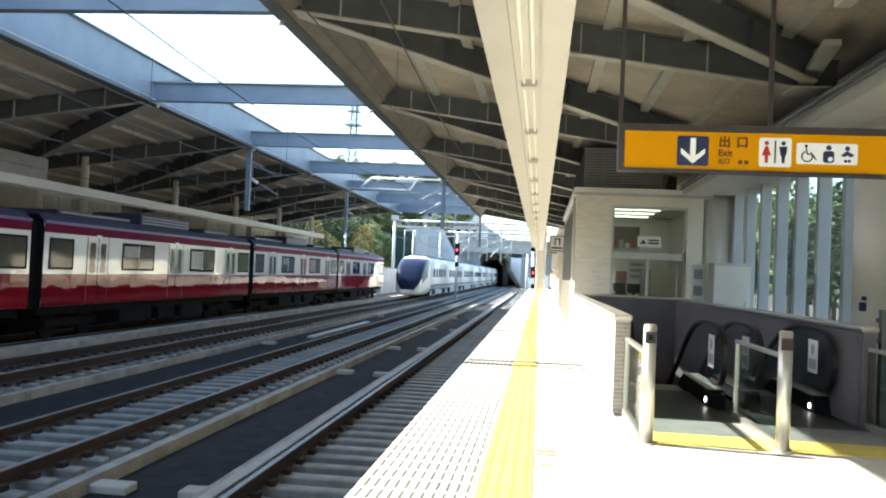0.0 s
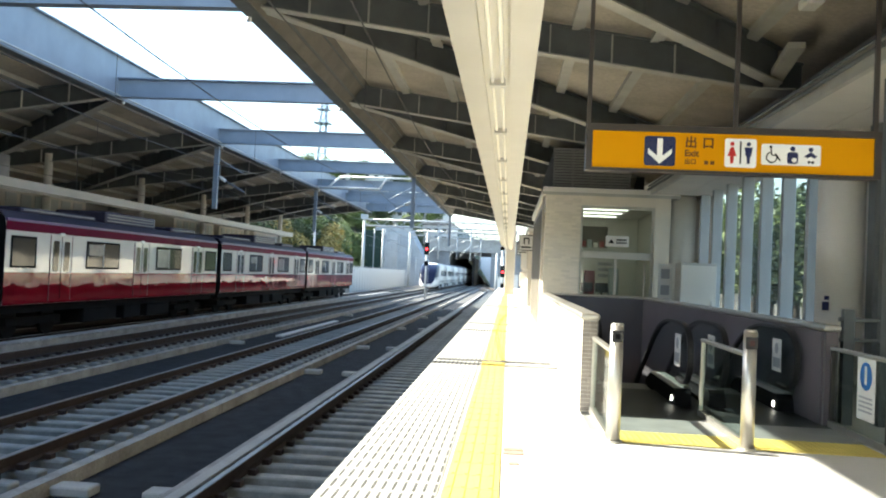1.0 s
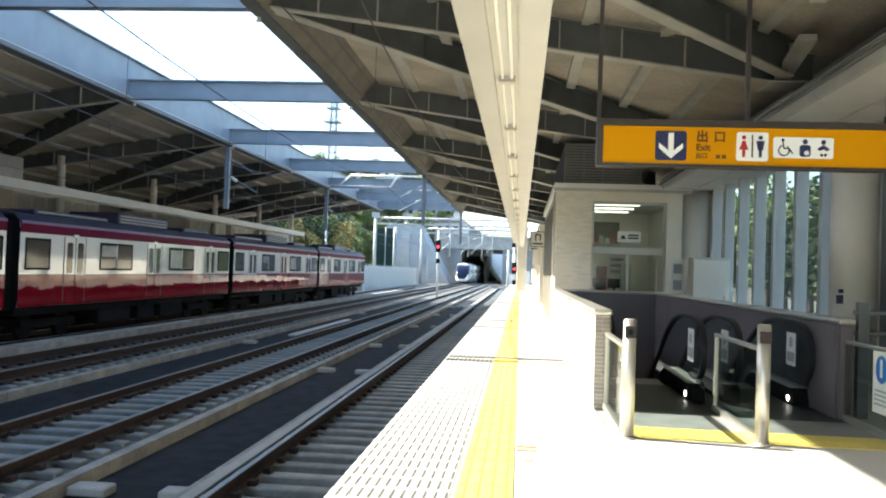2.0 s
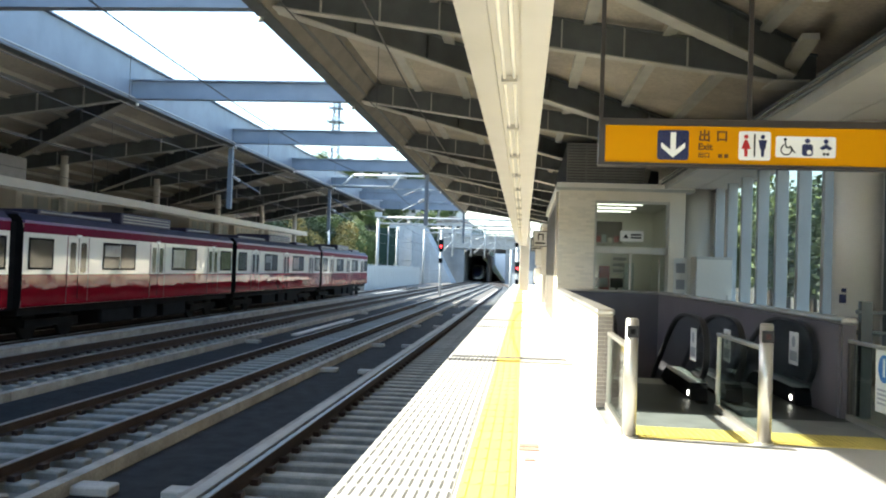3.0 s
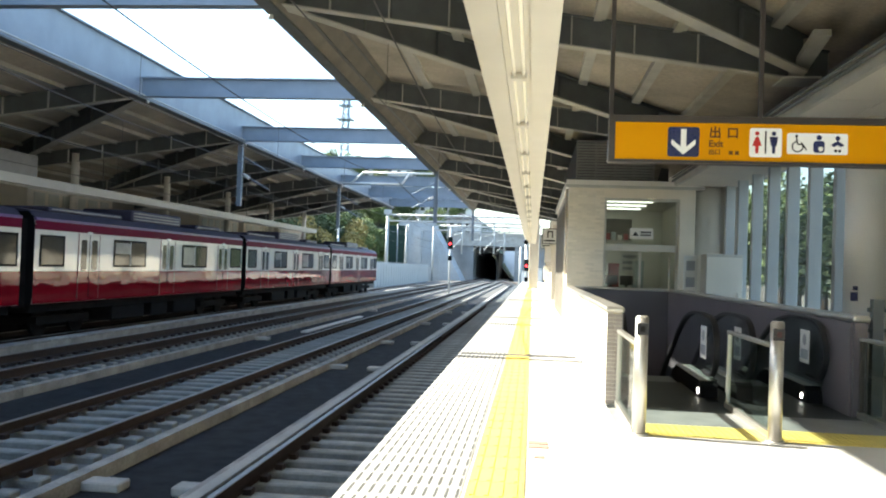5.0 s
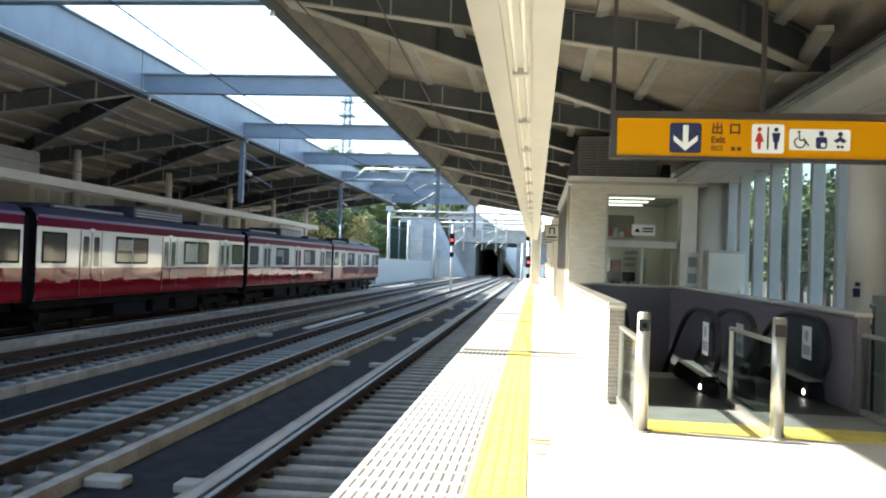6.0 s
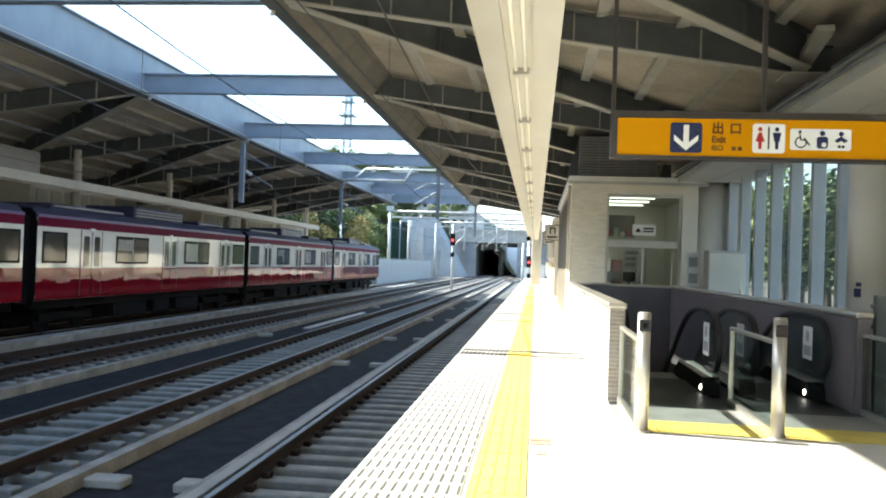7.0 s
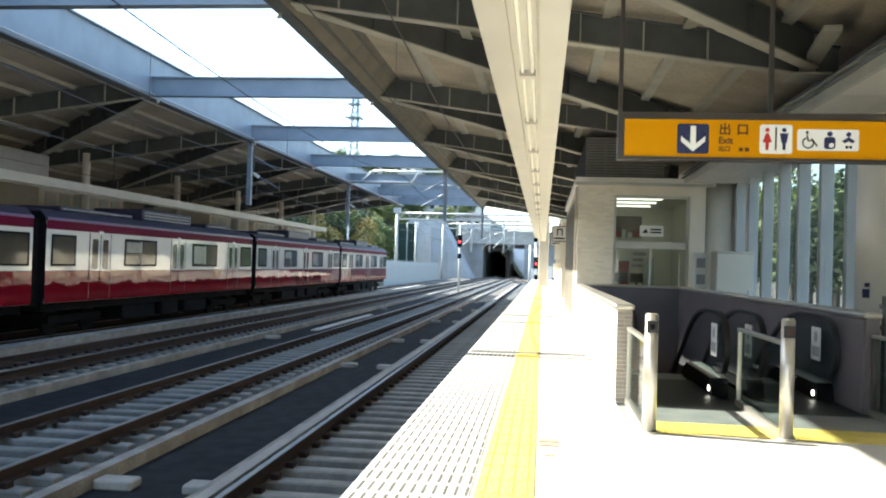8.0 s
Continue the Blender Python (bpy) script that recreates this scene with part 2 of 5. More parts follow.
def bevel(bm, w, seg=2):
    bmesh.ops.bevel(bm, geom=list(bm.edges), offset=w, segments=seg, affect="EDGES", clamp_overlap=True, profile=0.5)
    return bm


def part(name, bm, mat, parent, label="", at=None):
    """One mesh object under a thing or under a part."""
    ob = new(name, mesh_of(name, bm, mat))
    ob.parent = parent
    if at is not None:
        ob.matrix_basis = at
    if label:
        tagged(ob, label)
    return ob


def piece(name, me, parent, at):
    """A repeat that shares its mesh."""
    ob = new(name, me)
    ob.parent = parent
    ob.matrix_basis = at
    return ob


def thing(name, label, category, group="", m=None):
    ob = new(name)
    ob.empty_display_size = 0.1
    if m is not None:
        ob.matrix_basis = m
    return tagged(ob, label, category, group)


def structure(name, bm, mat, label):
    return tagged(new(name, mesh_of(name, bm, mat)), label, name.split("_")[0], kind="structure")

# ---------- the ground, platforms and tracks ----------
RAIL = -1.0                       # top of the rails
BED = -1.30                       # top of the track bed
GRAVEL = -1.42                    # gravel between the beds
EDGE, FAR_EDGE = -1.23, -16.75    # edges of the two platforms
TRACKS = (-2.53, -6.85, -11.5, -15.4)
END = 105.0                       # where the platforms end

ground = structure("ground", boxes((-900, 900, -60, 2500, -1.9, -1.7)), M["earth"], "bare earth ground reaching to the horizon")
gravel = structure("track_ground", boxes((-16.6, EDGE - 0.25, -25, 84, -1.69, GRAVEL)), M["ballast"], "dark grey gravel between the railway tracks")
# lighter copy of the gravel: sunlight past the roof is put into its colour
structure("track_ground_far", boxes((-19.5, EDGE - 0.25, 84, 290, -1.69, GRAVEL)), M["ballast_sunlit"], "gravel beyond the station roof, lightened in colour for sunlight")

# recess walls take the dark gravel colour for the shade under the edges
structure("platform_wall", boxes((-0.45, -0.25, -25, END, -1.69, -0.26)), M["ballast"], "recessed wall under the platform edge, coloured dark for the shade there")
platform = structure("platform", boxes((EDGE + 0.02, 6.5, -25, 8.72, -0.26, -0.006), (EDGE + 0.02, 0.87, 8.72, END, -0.26, -0.006), (3.70, 6.5, 8.72, 22.9, -1.68, -0.006),
                                       (0.872, 6.5, 22.9, END, -1.68, -0.006)),
                     M["floor"], "pale paved station platform in bright sunlight")
structure("far_platform_wall", boxes((-24.5, FAR_EDGE - 0.7, -25, 79, -1.69, -0.26)), M["ballast"], "recessed wall under the far platform edge, coloured dark for the shade there")
far_platform = structure("far_platform", boxes((-24.5, FAR_EDGE, -25, 79, -0.258, 0)), M["floor"], "pale platform on the other side of the tracks")


def build_track(name, x, y0, y1, near, bed="concrete", edge="kerb", lift=0.0):
    """A ballastless track: concrete bed with raised kerbs, sleepers and two rusty rails."""
    tr = tagged(thing(name, "railway track with rusty rails on concrete sleepers", "track", "railway tracks"), kind="structure")
    part("bed", boxes((x - 1.22, x + 1.22, y0, y1, GRAVEL - 0.1, BED)), M[bed], tr, "grey track bed")
    for s in (-1, 1):
        k = bmesh.new()
        a, b = sorted((x + s * 1.22, x + s * 1.40))
        n = max(1, int((y1 - y0) / 9))
        for i in range(n):
            box(k, a, b, y0 + (y1 - y0) * i / n + 0.01, y0 + (y1 - y0) * (i + 1) / n - 0.01, GRAVEL - 0.1, BED + 0.07)
        part("kerb", k, M[edge], tr, "concrete kerb of the track bed")
    for s in (-1, 1):
        c = x + s * 0.7525
        prof = [(-0.07, 0), (0.07, 0), (0.07, 0.012), (0.012, 0.03), (0.012, 0.115), (0.034, 0.125), (0.034, 0.155), (-0.034, 0.155), (-0.034, 0.125), (-0.012, 0.115), (-0.012, 0.03), (-0.07, 0.012)]
        rail = part("rail", prism(bmesh.new(), [(c + px_, RAIL - 0.17 + pz * (1 + lift / 0.155)) for px_, pz in prof], y0, y1), M["rust"], tr, "rusty steel rail")
        part("rail_head", boxes((c - 0.033, c + 0.033, y0, y1, RAIL - 0.014 + lift, RAIL + lift)), M["railhead"], rail, "polished rail head")
    # sleepers, each with its fastenings
    sb = boxes((-1.13, 1.13, -0.12, 0.12, BED - RAIL - 0.05, -0.20))
    bevel(sb, 0.02, 1)
    sleeper = mesh_of("sleeper", sb, M["sleeper"])
    fb = boxes(*[(s * 0.7525 + o - 0.05, s * 0.7525 + o + 0.05, -0.07, 0.07, -0.20, -0.13) for s in (-1, 1) for o in (-0.11, 0.11)])
    clip = mesh_of("rail_clip", fb, M["rust"])
    step = 0.62
    count = int((near[1] - near[0]) / step)
    for i in range(count):
        sl = piece("sleeper", sleeper, tr, pose(x, near[0] + i * step, RAIL))
        piece("rail_clip", clip, sl, pose(0, 0, 0))
    rest = bmesh.new()
    y = near[0] + count * step
    while y < y1:
        box(rest, x - 1.2, x + 1.2, y - 0.12, y + 0.12, BED - 0.05, RAIL - 0.20)
        y += step
    tagged(part("far_sleepers", rest, M["sleeper"], tr), kind="stuff")
    return tr


first_track = build_track("track_1", TRACKS[0], -20, 128, (4, 60))
part("side_strip", bevel(boxes((TRACKS[0] - 1.219, TRACKS[0] - 1.05, -20, 128, BED + 0.105, BED + 0.15)), 0.01, 1), M["concrete_pale"], first_track, "pale concrete strip beside the rail")
build_track("track_2", TRACKS[1], -20, 252, (6, 60))
build_track("track_3", TRACKS[2], -20, 215, (10, 40), lift=0.07)
# bed and kerbs use the gravel's near-black to hold the deep shade here
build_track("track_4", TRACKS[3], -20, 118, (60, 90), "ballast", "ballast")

# the turnout that joins the first track to the second
turn = tagged(thing("turnout", "curved rusty rails of a railway turnout", "track"), kind="structure")
for s in (-0.7525, 0.7525):
    bm = bmesh.new()
    pts = []
    for i in range(25):
        u = i / 24
        e = u * u * (3 - 2 * u)
        pts.append((TRACKS[0] + s + (TRACKS[1] - TRACKS[0]) * e, 128 + 70 * u, RAIL - 0.08))
    for a, b in zip(pts, pts[1:]):
        bar(bm, a, b, 0.08, 0.16)
    part("rail", bm, M["rust"], turn)
bm = bmesh.new()
for i in range(60):
    u = i / 60
    e = u * u * (3 - 2 * u)
    box(bm, TRACKS[0] + (TRACKS[1] - TRACKS[0]) * e - 1.2, TRACKS[0] + (TRACKS[1] - TRACKS[0]) * e + 1.2, 128 + 70 * u - 0.12, 128 + 70 * u + 0.12, GRAVEL, RAIL - 0.18)
tagged(part("far_sleepers", bm, M["sleeper"], turn), kind="stuff")

# cable trough between the third track and the train
trough = thing("cable_trough", "pale concrete cable trough with loose lids between the tracks", "trough", m=pose(-13.2, 0, GRAVEL))
part("channel", boxes((-0.17, 0.17, -10, 95, -0.02, 0.50)), M["kerb"], trough)
lid_mesh = mesh_of("lid", bevel(boxes((-0.2, 0.2, 0.01, 0.99, 0.501, 0.56)), 0.015, 1), M["lid"])
rnd_lid = random.Random(11)
for i in range(85):
    piece("lid", lid_mesh, trough, pose(rnd_lid.uniform(-0.02, 0.02), 8 + i, 0, 0, 0, rnd_lid.uniform(-1.2, 1.2)))

# loose concrete blocks beside the kerbs
block = thing("concrete_block", "small pale concrete block lying beside the track kerb", "block", "concrete blocks between the tracks", pose(-5.2, 10.16, GRAVEL))
part("slab", bevel(boxes((-0.25, 0.25, -0.16, 0.16, 0, 0.12)), 0.02, 1), M["concrete_pale"], block)
for x, y in ((-4.05, 10.18), (-5.25, 23.1), (-4.15, 23.0), (-5.25, 31.0), (-4.12, 31.1), (-5.25, 42.2), (-4.12, 42.2), (-5.25, 53.5), (-4.12, 53.6), (-5.25, 66.0), (-4.12, 66.0), (-9.75, 30.4), (-9.75, 52.0)):
    copy_thing(block, pose(x, y, GRAVEL))

# ---------- the canopies ----------
GAP_R, GAP_L = -5.0, -11.75
BAY = 8.75
FRAMES = [15.4 + BAY * (i - 3) for i in range(10)]
Y0, Y1 = FRAMES[0] - 4, FRAMES[-1] + 1.9
WALL_X = 5.0


def roof_z(x):
    """Underside of the rafters."""
    return 6.24 - 0.14 * (x + 4.5) if x > -9.0 else 6.24 - 0.143 * (GAP_L - x)


def canopy(name, xa, xb, label):
    """A sloping deck between the edge of the opening and the outer wall."""
    bm = bmesh.new()
    prism(bm, [(xa, roof_z(xa) + 0.66), (xb, roof_z(xb) + 0.66), (xb, roof_z(xb) + 0.80), (xa, roof_z(xa) + 0.80)], Y0, Y1)
    return tagged(structure(name, bm, M["deck"], label), category="roof")


canopy("roof_near", GAP_R, 6.4, "grey-brown boarded canopy roof over the platform")
canopy("roof_far", GAP_L, -25.5, "grey-brown boarded canopy roof over the far platform")


def rafter(x0, x1, depth=0.55, web_mat="steel_dark"):
    """An I-beam along x that follows the roof's slope."""
    r = thing("rafter", "dark grey steel I-beam rafter under the canopy roof", "beam", "roof rafters")
    a, b = x0, x1
    web = prism(bmesh.new(), [(a, roof_z(a) + 0.02), (b, roof_z(b) + 0.02), (b, roof_z(b) + depth), (a, roof_z(a) + depth)], -0.02, 0.02)
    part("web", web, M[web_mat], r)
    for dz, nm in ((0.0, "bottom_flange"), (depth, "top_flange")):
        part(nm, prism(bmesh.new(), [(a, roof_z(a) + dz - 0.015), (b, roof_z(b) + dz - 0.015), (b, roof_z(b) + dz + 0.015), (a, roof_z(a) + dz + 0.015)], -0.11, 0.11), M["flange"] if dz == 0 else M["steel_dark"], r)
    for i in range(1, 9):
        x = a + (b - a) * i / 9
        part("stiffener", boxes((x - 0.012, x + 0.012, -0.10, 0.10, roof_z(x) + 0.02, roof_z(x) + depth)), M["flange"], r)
    return r


near_rafter, far_rafter = rafter(GAP_R, WALL_X), rafter(GAP_L, -24.8)
for i, y in enumerate(FRAMES):
    for k, r in enumerate((near_rafter, far_rafter)):
        if i:
            copy_thing(r, pose(0, y, 0))
        else:
            r.matrix_basis = pose(0, y, 0)


def diagonal_beam(x_in, x_out, y_in, y_out, label):
    """A deep I-beam lying askew in the roof slope, from the opening's edge out to the end of the next rafter."""
    d = thing("diagonal_beam", label, "beam", "diagonal roof beams")
    run = Vector((x_out - x_in, y_out - y_in))
    side = Vector((-run.y, run.x)).normalized()

    def slab(half, z0, z1):
        bm = bmesh.new()
        v = []
        for x, y in ((x_in, y_in), (x_out, y_out)):
            for s_ in (-half, half):
                for dz in (z0, z1):
                    v.append(bm.verts.new((x + side.x * s_, y + side.y * s_, roof_z(x) + dz)))
        for q in ((0, 1, 3, 2), (4, 6, 7, 5), (0, 4, 5, 1), (2, 3, 7, 6), (0, 2, 6, 4), (1, 5, 7, 3)):
            bm.faces.new([v[i] for i in q])
        bmesh.ops.recalc_face_normals(bm, faces=bm.faces)
        return bm
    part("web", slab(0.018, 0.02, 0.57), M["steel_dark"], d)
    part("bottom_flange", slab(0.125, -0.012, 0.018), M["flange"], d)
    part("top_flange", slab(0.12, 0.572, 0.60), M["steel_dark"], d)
    for k in range(1, 7):
        f = k / 7
        x, y = x_in + (x_out - x_in) * f, y_in + (y_out - y_in) * f
        st = bmesh.new()
        a, b = Vector((x, y)) - side * 0.1, Vector((x, y)) + side * 0.1
        bar(st, (a.x, a.y, roof_z(x) + 0.30), (b.x, b.y, roof_z(x) + 0.30), 0.02, 0.48)
        part("stiffener", st, M["steel_dark"], d)
    return d


near_diag = diagonal_beam(GAP_R + 0.15, 4.42, 0.15, BAY - 0.5, "deep dark steel beam running askew under the canopy roof")
far_diag = diagonal_beam(GAP_L - 0.15, -21.4, 0.3, BAY - 0.6, "deep dark steel beam running askew under the far canopy roof")
for d in (near_diag, far_diag):
    d.matrix_basis = pose(0, FRAMES[0], 0)
    for y in FRAMES[1:-1]:
        copy_thing(d, pose(0, y, 0))
gus = thing("gusset", "pale steel gusset plate joining a rafter and a skew beam", "plate", "gusset plates", pose(0, FRAMES[0], 0))
part("plate", bevel(boxes((4.12, 4.74, -0.55, 0.16, roof_z(4.42) - 0.10, roof_z(4.42) - 0.066)), 0.006, 1), M["flange"], gus)
for y in FRAMES[1:]:
    copy_thing(gus, pose(0, y, 0))

# purlins along the platforms
for x in [-3.15 + 1.4 * i for i in range(6)] + [GAP_L - 1.1 - 1.4 * i for i in range(9)]:
    p = thing("purlin", "pale steel purlin under the roof deck", "beam", "roof purlins")
    z = roof_z(x) + 0.59
    part("bar", boxes((x - 0.11, x + 0.11, Y0, Y1, z - 0.06, z + 0.07)), M["flange"], p)

# edge girders of the opening and the beams across it
for x, nm, zt in ((GAP_L, "far", 7.42), (GAP_R, "near", 7.62)):
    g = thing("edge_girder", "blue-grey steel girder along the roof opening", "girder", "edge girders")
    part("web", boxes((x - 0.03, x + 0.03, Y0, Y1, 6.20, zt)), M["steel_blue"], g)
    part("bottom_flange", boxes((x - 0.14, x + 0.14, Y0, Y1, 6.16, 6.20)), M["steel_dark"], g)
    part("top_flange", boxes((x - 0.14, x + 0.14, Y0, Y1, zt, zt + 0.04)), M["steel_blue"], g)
for s, x in ((1, GAP_R), (-1, GAP_L)):
    structure("roof_soffit", prism(bmesh.new(), [(x + s * 0.145, 6.20), (x + s * 0.75, 6.95), (x + s * 0.75, 6.99), (x + s * 0.145, 6.25)], Y0, Y1), M["soffit_brown"], "sloping brown-grey soffit board along the roof opening")
cross = thing("cross_beam", "blue-grey steel beam across the roof opening", "beam", "beams across the opening")
part("web", boxes((GAP_L + 0.03, GAP_R - 0.03, -0.02, 0.02, 6.28, 6.78)), M["steel_blue"], cross)
part("bottom_flange", boxes((GAP_L + 0.03, GAP_R - 0.03, -0.13, 0.13, 6.24, 6.28)), M["steel_blue"], cross)
part("top_flange", boxes((GAP_L + 0.03, GAP_R - 0.03, -0.13, 0.13, 6.78, 6.82)), M["steel_blue"], cross)
cross.matrix_basis = pose(0, FRAMES[3], 0)
for y in FRAMES[4:]:
    copy_thing(cross, pose(0, y, 0))

# short brackets at the outer ends of the near rafters
ebeam = thing("edge_bracket", "short pale steel bracket beam at the rafter's outer end", "bracket", "edge brackets")
part("beam", bar(bmesh.new(), (4.48, 0.1, roof_z(4.48) + 0.10), (4.3, -1.9, roof_z(4.3) + 0.28), 0.26, 0.10), M["flange"], ebeam)
ebeam.matrix_basis = pose(0, FRAMES[1], 0)
for y in FRAMES[2:]:
    copy_thing(ebeam, pose(0, y, 0))
fcol = thing("canopy_column", "round pale steel column on the far platform", "column", "far platform columns")
part("shaft", rod(bmesh.new(), (0, 0, 0), (0, 0, 5.6), 0.16, 16), M["white_wall"], fcol)
fcol.matrix_basis = pose(-18.7, FRAMES[0], 0)
for y in FRAMES[1:]:
    copy_thing(fcol, pose(-18.7, y, 0))


# ---------- the light channels ----------
def light_channel(name, x, z, label, deep=0.22):
    c = thing(name, label, "lamp", "light channels")
    w = 0.375
    y0, y1 = (-8, 66)
    part("side_panel", boxes((x - w, x - 0.13, y0, y1, z, z + deep)), M["white"], c)
    part("side_panel", boxes((x + 0.13, x + w, y0, y1, z, z + deep)), M["white"], c)
    part("back_panel", boxes((x - 0.13, x + 0.13, y0, y1, z + 0.07, z + 0.22)), M["white"], c)
    y = -6.0
    holder = mesh_of("lamp_holder", boxes((-0.085, 0.085, -0.06, 0.06, 0.0, 0.072)), M["white"])
    tube = mesh_of("tube", rod(bmesh.new(), (0, 0.12, 0.035), (0, 2.88, 0.035), 0.018, 8), M["lamp_tube"])
    while y < 62:
        piece("lamp_holder", holder, c, pose(x, y, z))
        piece("tube", tube, c, pose(x - 0.05, y, z))
        piece("tube", tube, c, pose(x + 0.05, y, z))
        y += 3.0
    hang = mesh_of("hanger", rod(bmesh.new(), (0, 0, z + 0.2), (0, 0, roof_z(x) + 0.01), 0.02, 8), M["steel_dark"])
    for y in FRAMES[1:]:
        piece("hanger", hang, c, pose(x, y, 0))
    return c


light_channel("light_channel", -0.21, 3.5, "long white light channel with fluorescent tubes above the platform")
light_channel("light_channel", -17.5, 3.78, "long white light channel above the far platform", 0.32)

# ---------- platform surface ----------
strip_mesh = mesh_of("edge_tile", boxes((EDGE, -0.43, 0.003, 0.897, -0.05, 0.0)), M["edge"])
# flat dark bars just above the tiles mark the slots
slot = bmesh.new()
for i in range(11):
    x = EDGE + 0.06 + i * 0.072
    for k in range(3):
        y = 0.03 + k * 0.3
        v = [slot.verts.new(p) for p in ((x - 0.009, y, 0.003), (x + 0.009, y, 0.003), (x + 0.009, y + 0.235, 0.003), (x - 0.009, y + 0.235, 0.003))]
        slot.faces.new(v)
slot_mesh = mesh_of("slot", slot, M["groove"])
yb = boxes((-0.40, -0.01, 0.003, 0.397, -0.04, 0.0))
for i in range(4):
    box(yb, -0.37 + i * 0.095, -0.34 + i * 0.095, 0.03, 0.37, 0.0, 0.005)
tile_mesh = mesh_of("yellow_tile", yb, M["yellow"])
edge_strip = tagged(thing("edge_strip", "white slotted tile strip along the platform edge", "paving"), kind="structure")
yellow_line = tagged(thing("yellow_line", "yellow tactile paving line along the platform", "paving"), kind="structure")
for i in range(int((END + 2) / 0.9)):
    t = piece("edge_tile", strip_mesh, edge_strip, pose(0, -2 + 0.9 * i, 0.0))
    if i < 60:
        tagged(piece("slot", slot_mesh, t, pose(0, 0, 0)), kind="stuff")
for i in range(267):
    piece("yellow_tile", tile_mesh, yellow_line, pose(0, -2 + 0.4 * i, 0.002))
mark = thing("floor_marking", "faded red lettering painted on the paving", "marking", m=pose(0.09, 7.2, 0.0))
for x0, x1, y0, y1 in ((-0.08, 0.09, 0.22, 0.34), (-0.08, 0.09, 0.06, 0.17), (-0.03, 0.05, -0.33, -0.24)):
    part("bar", boxes((x0, x1, y0, y1, -0.004, 0.002)), M["faded_red"], mark)

# dark strips laid across the paving in place of cast beam shadows
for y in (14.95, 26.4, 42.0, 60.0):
    j = thing("expansion_joint", "dark strip across the platform standing in for a beam's shadow", "joint cover", "expansion joints", pose(0, y, 0, 0, 0, 4))
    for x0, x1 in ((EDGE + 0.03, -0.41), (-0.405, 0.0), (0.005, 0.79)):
        part("cover", boxes((x0, x1, -0.15, 0.15, -0.004, 0.0085)), M["beam_shadow"], j)

# ---------- escalator well ----------
def well_wall(x0, x1, y0, y1, label, face="beige"):
    w = thing("well_wall", label, "wall", "escalator well walls")
    part("panel", boxes((x0, x1, y0, y1, -0.01, 1.04)), M[face], w)
    part("cap", bevel(boxes((x0 - 0.03, x1 + 0.03, y0 - 0.02, y1 + 0.02, 1.04, 1.115)), 0.03, 3), M["stainless"], w, "rounded stainless steel cap")
    return w


wl = well_wall(0.86, 1.03, 9.85, 22.9, "pale tiled parapet wall of the escalator well")
well_wall(3.56, 3.70, 9.85, 22.9, "dark-lined parapet wall of the escalator well", "panel_dark")
well_wall(1.05, 3.54, 22.74, 22.9, "dark-lined end wall of the escalator well", "panel_dark")
# tiles on the near end of the wall, greyed to carry that face's shade
tile = mesh_of("wall_tile", bevel(boxes((0, 0.083, -0.008, 0, 0, 0.042)), 0.003, 1), M["end_tile"])
for r in range(22):
    for c in range(2):
        piece("wall_tile", tile, wl, pose(0.861 + c * 0.085, 9.85, 0.01 + r * 0.0465))
for nm, b in (("well_lining_1", (1.032, 1.048, 9.9, 22.7, -5, 1.03)), ("well_lining_2", (3.53, 3.555, 9.9, 22.7, -5, 1.03)), ("well_lining_3", (1.05, 3.53, 22.68, 22.735, -5, 1.03)), ("well_bottom", (1.032, 3.555, 9.9, 22.9, -5.2, -5.01))):
    structure(nm, boxes(b), M["panel_dark"], "dark grey panel lining inside the escalator well")
structure("well_landing", boxes((0.872, 3.69, 8.73, 9.62, -0.3, -0.004)), M["plate"], "ribbed metal landing plate at the head of the escalators")
structure("comb_plate", boxes((0.872, 3.69, 9.624, 12.2, -0.3, -0.004)), M["comb"], "dark worn comb plate at the head of the escalators")
for x0, x1 in ((1.10, 2.16), (2.34, 3.52)):
    n = int((x1 - x0) / 0.3)
    st = tagged(thing("tactile_strip", "yellow tactile paving before the escalator", "paving", "escalator tactile strips"), kind="structure")
    tm = boxes((0, 0.296, 0, 0.296, -0.02, 0.002))
    for a in range(5):
        for b in range(5):
            rod(tm, (0.03 + a * 0.059, 0.03 + b * 0.059, 0.002), (0.03 + a * 0.059, 0.03 + b * 0.059, 0.007), 0.013, 6, 0.009)
    tm = mesh_of("yellow_tile", tm, M["yellow"])
    for i in range(n + 1):
        for k in range(2):
            if x0 + i * 0.298 + 0.296 <= x1 + 0.2:
                piece("yellow_tile", tm, st, pose(x0 + i * 0.298, 8.12 + k * 0.298, 0.0))

for x, y in ((1.03, 8.1), (2.25, 8.1), (3.63, 8.25)):
    b = thing("bollard", "round brushed stainless steel post with a dark sensor", "post", "entrance posts", pose(x, y, 0))
    bm = rod(bmesh.new(), (0, 0, -0.006), (0, 0, 1.09), 0.062, 24)
    rod(bm, (0, 0, 1.09), (0, 0, 1.105), 0.062, 24, 0.05)
    rod(bm, (0, 0, -0.006), (0, 0, 0.015), 0.085, 24)
    part("post", bm, M["stainless"], b)
    sensor = part("sensor", boxes((-0.05, 0.05, -0.068, -0.03, 0.93, 1.04)), M["black"], b, "dark sensor window")
    part("sensor_lens", boxes((-0.022, 0.022, -0.071, -0.067, 0.96, 1.01)), M["sensor_red"] if x > 2 else M["under"], sensor)


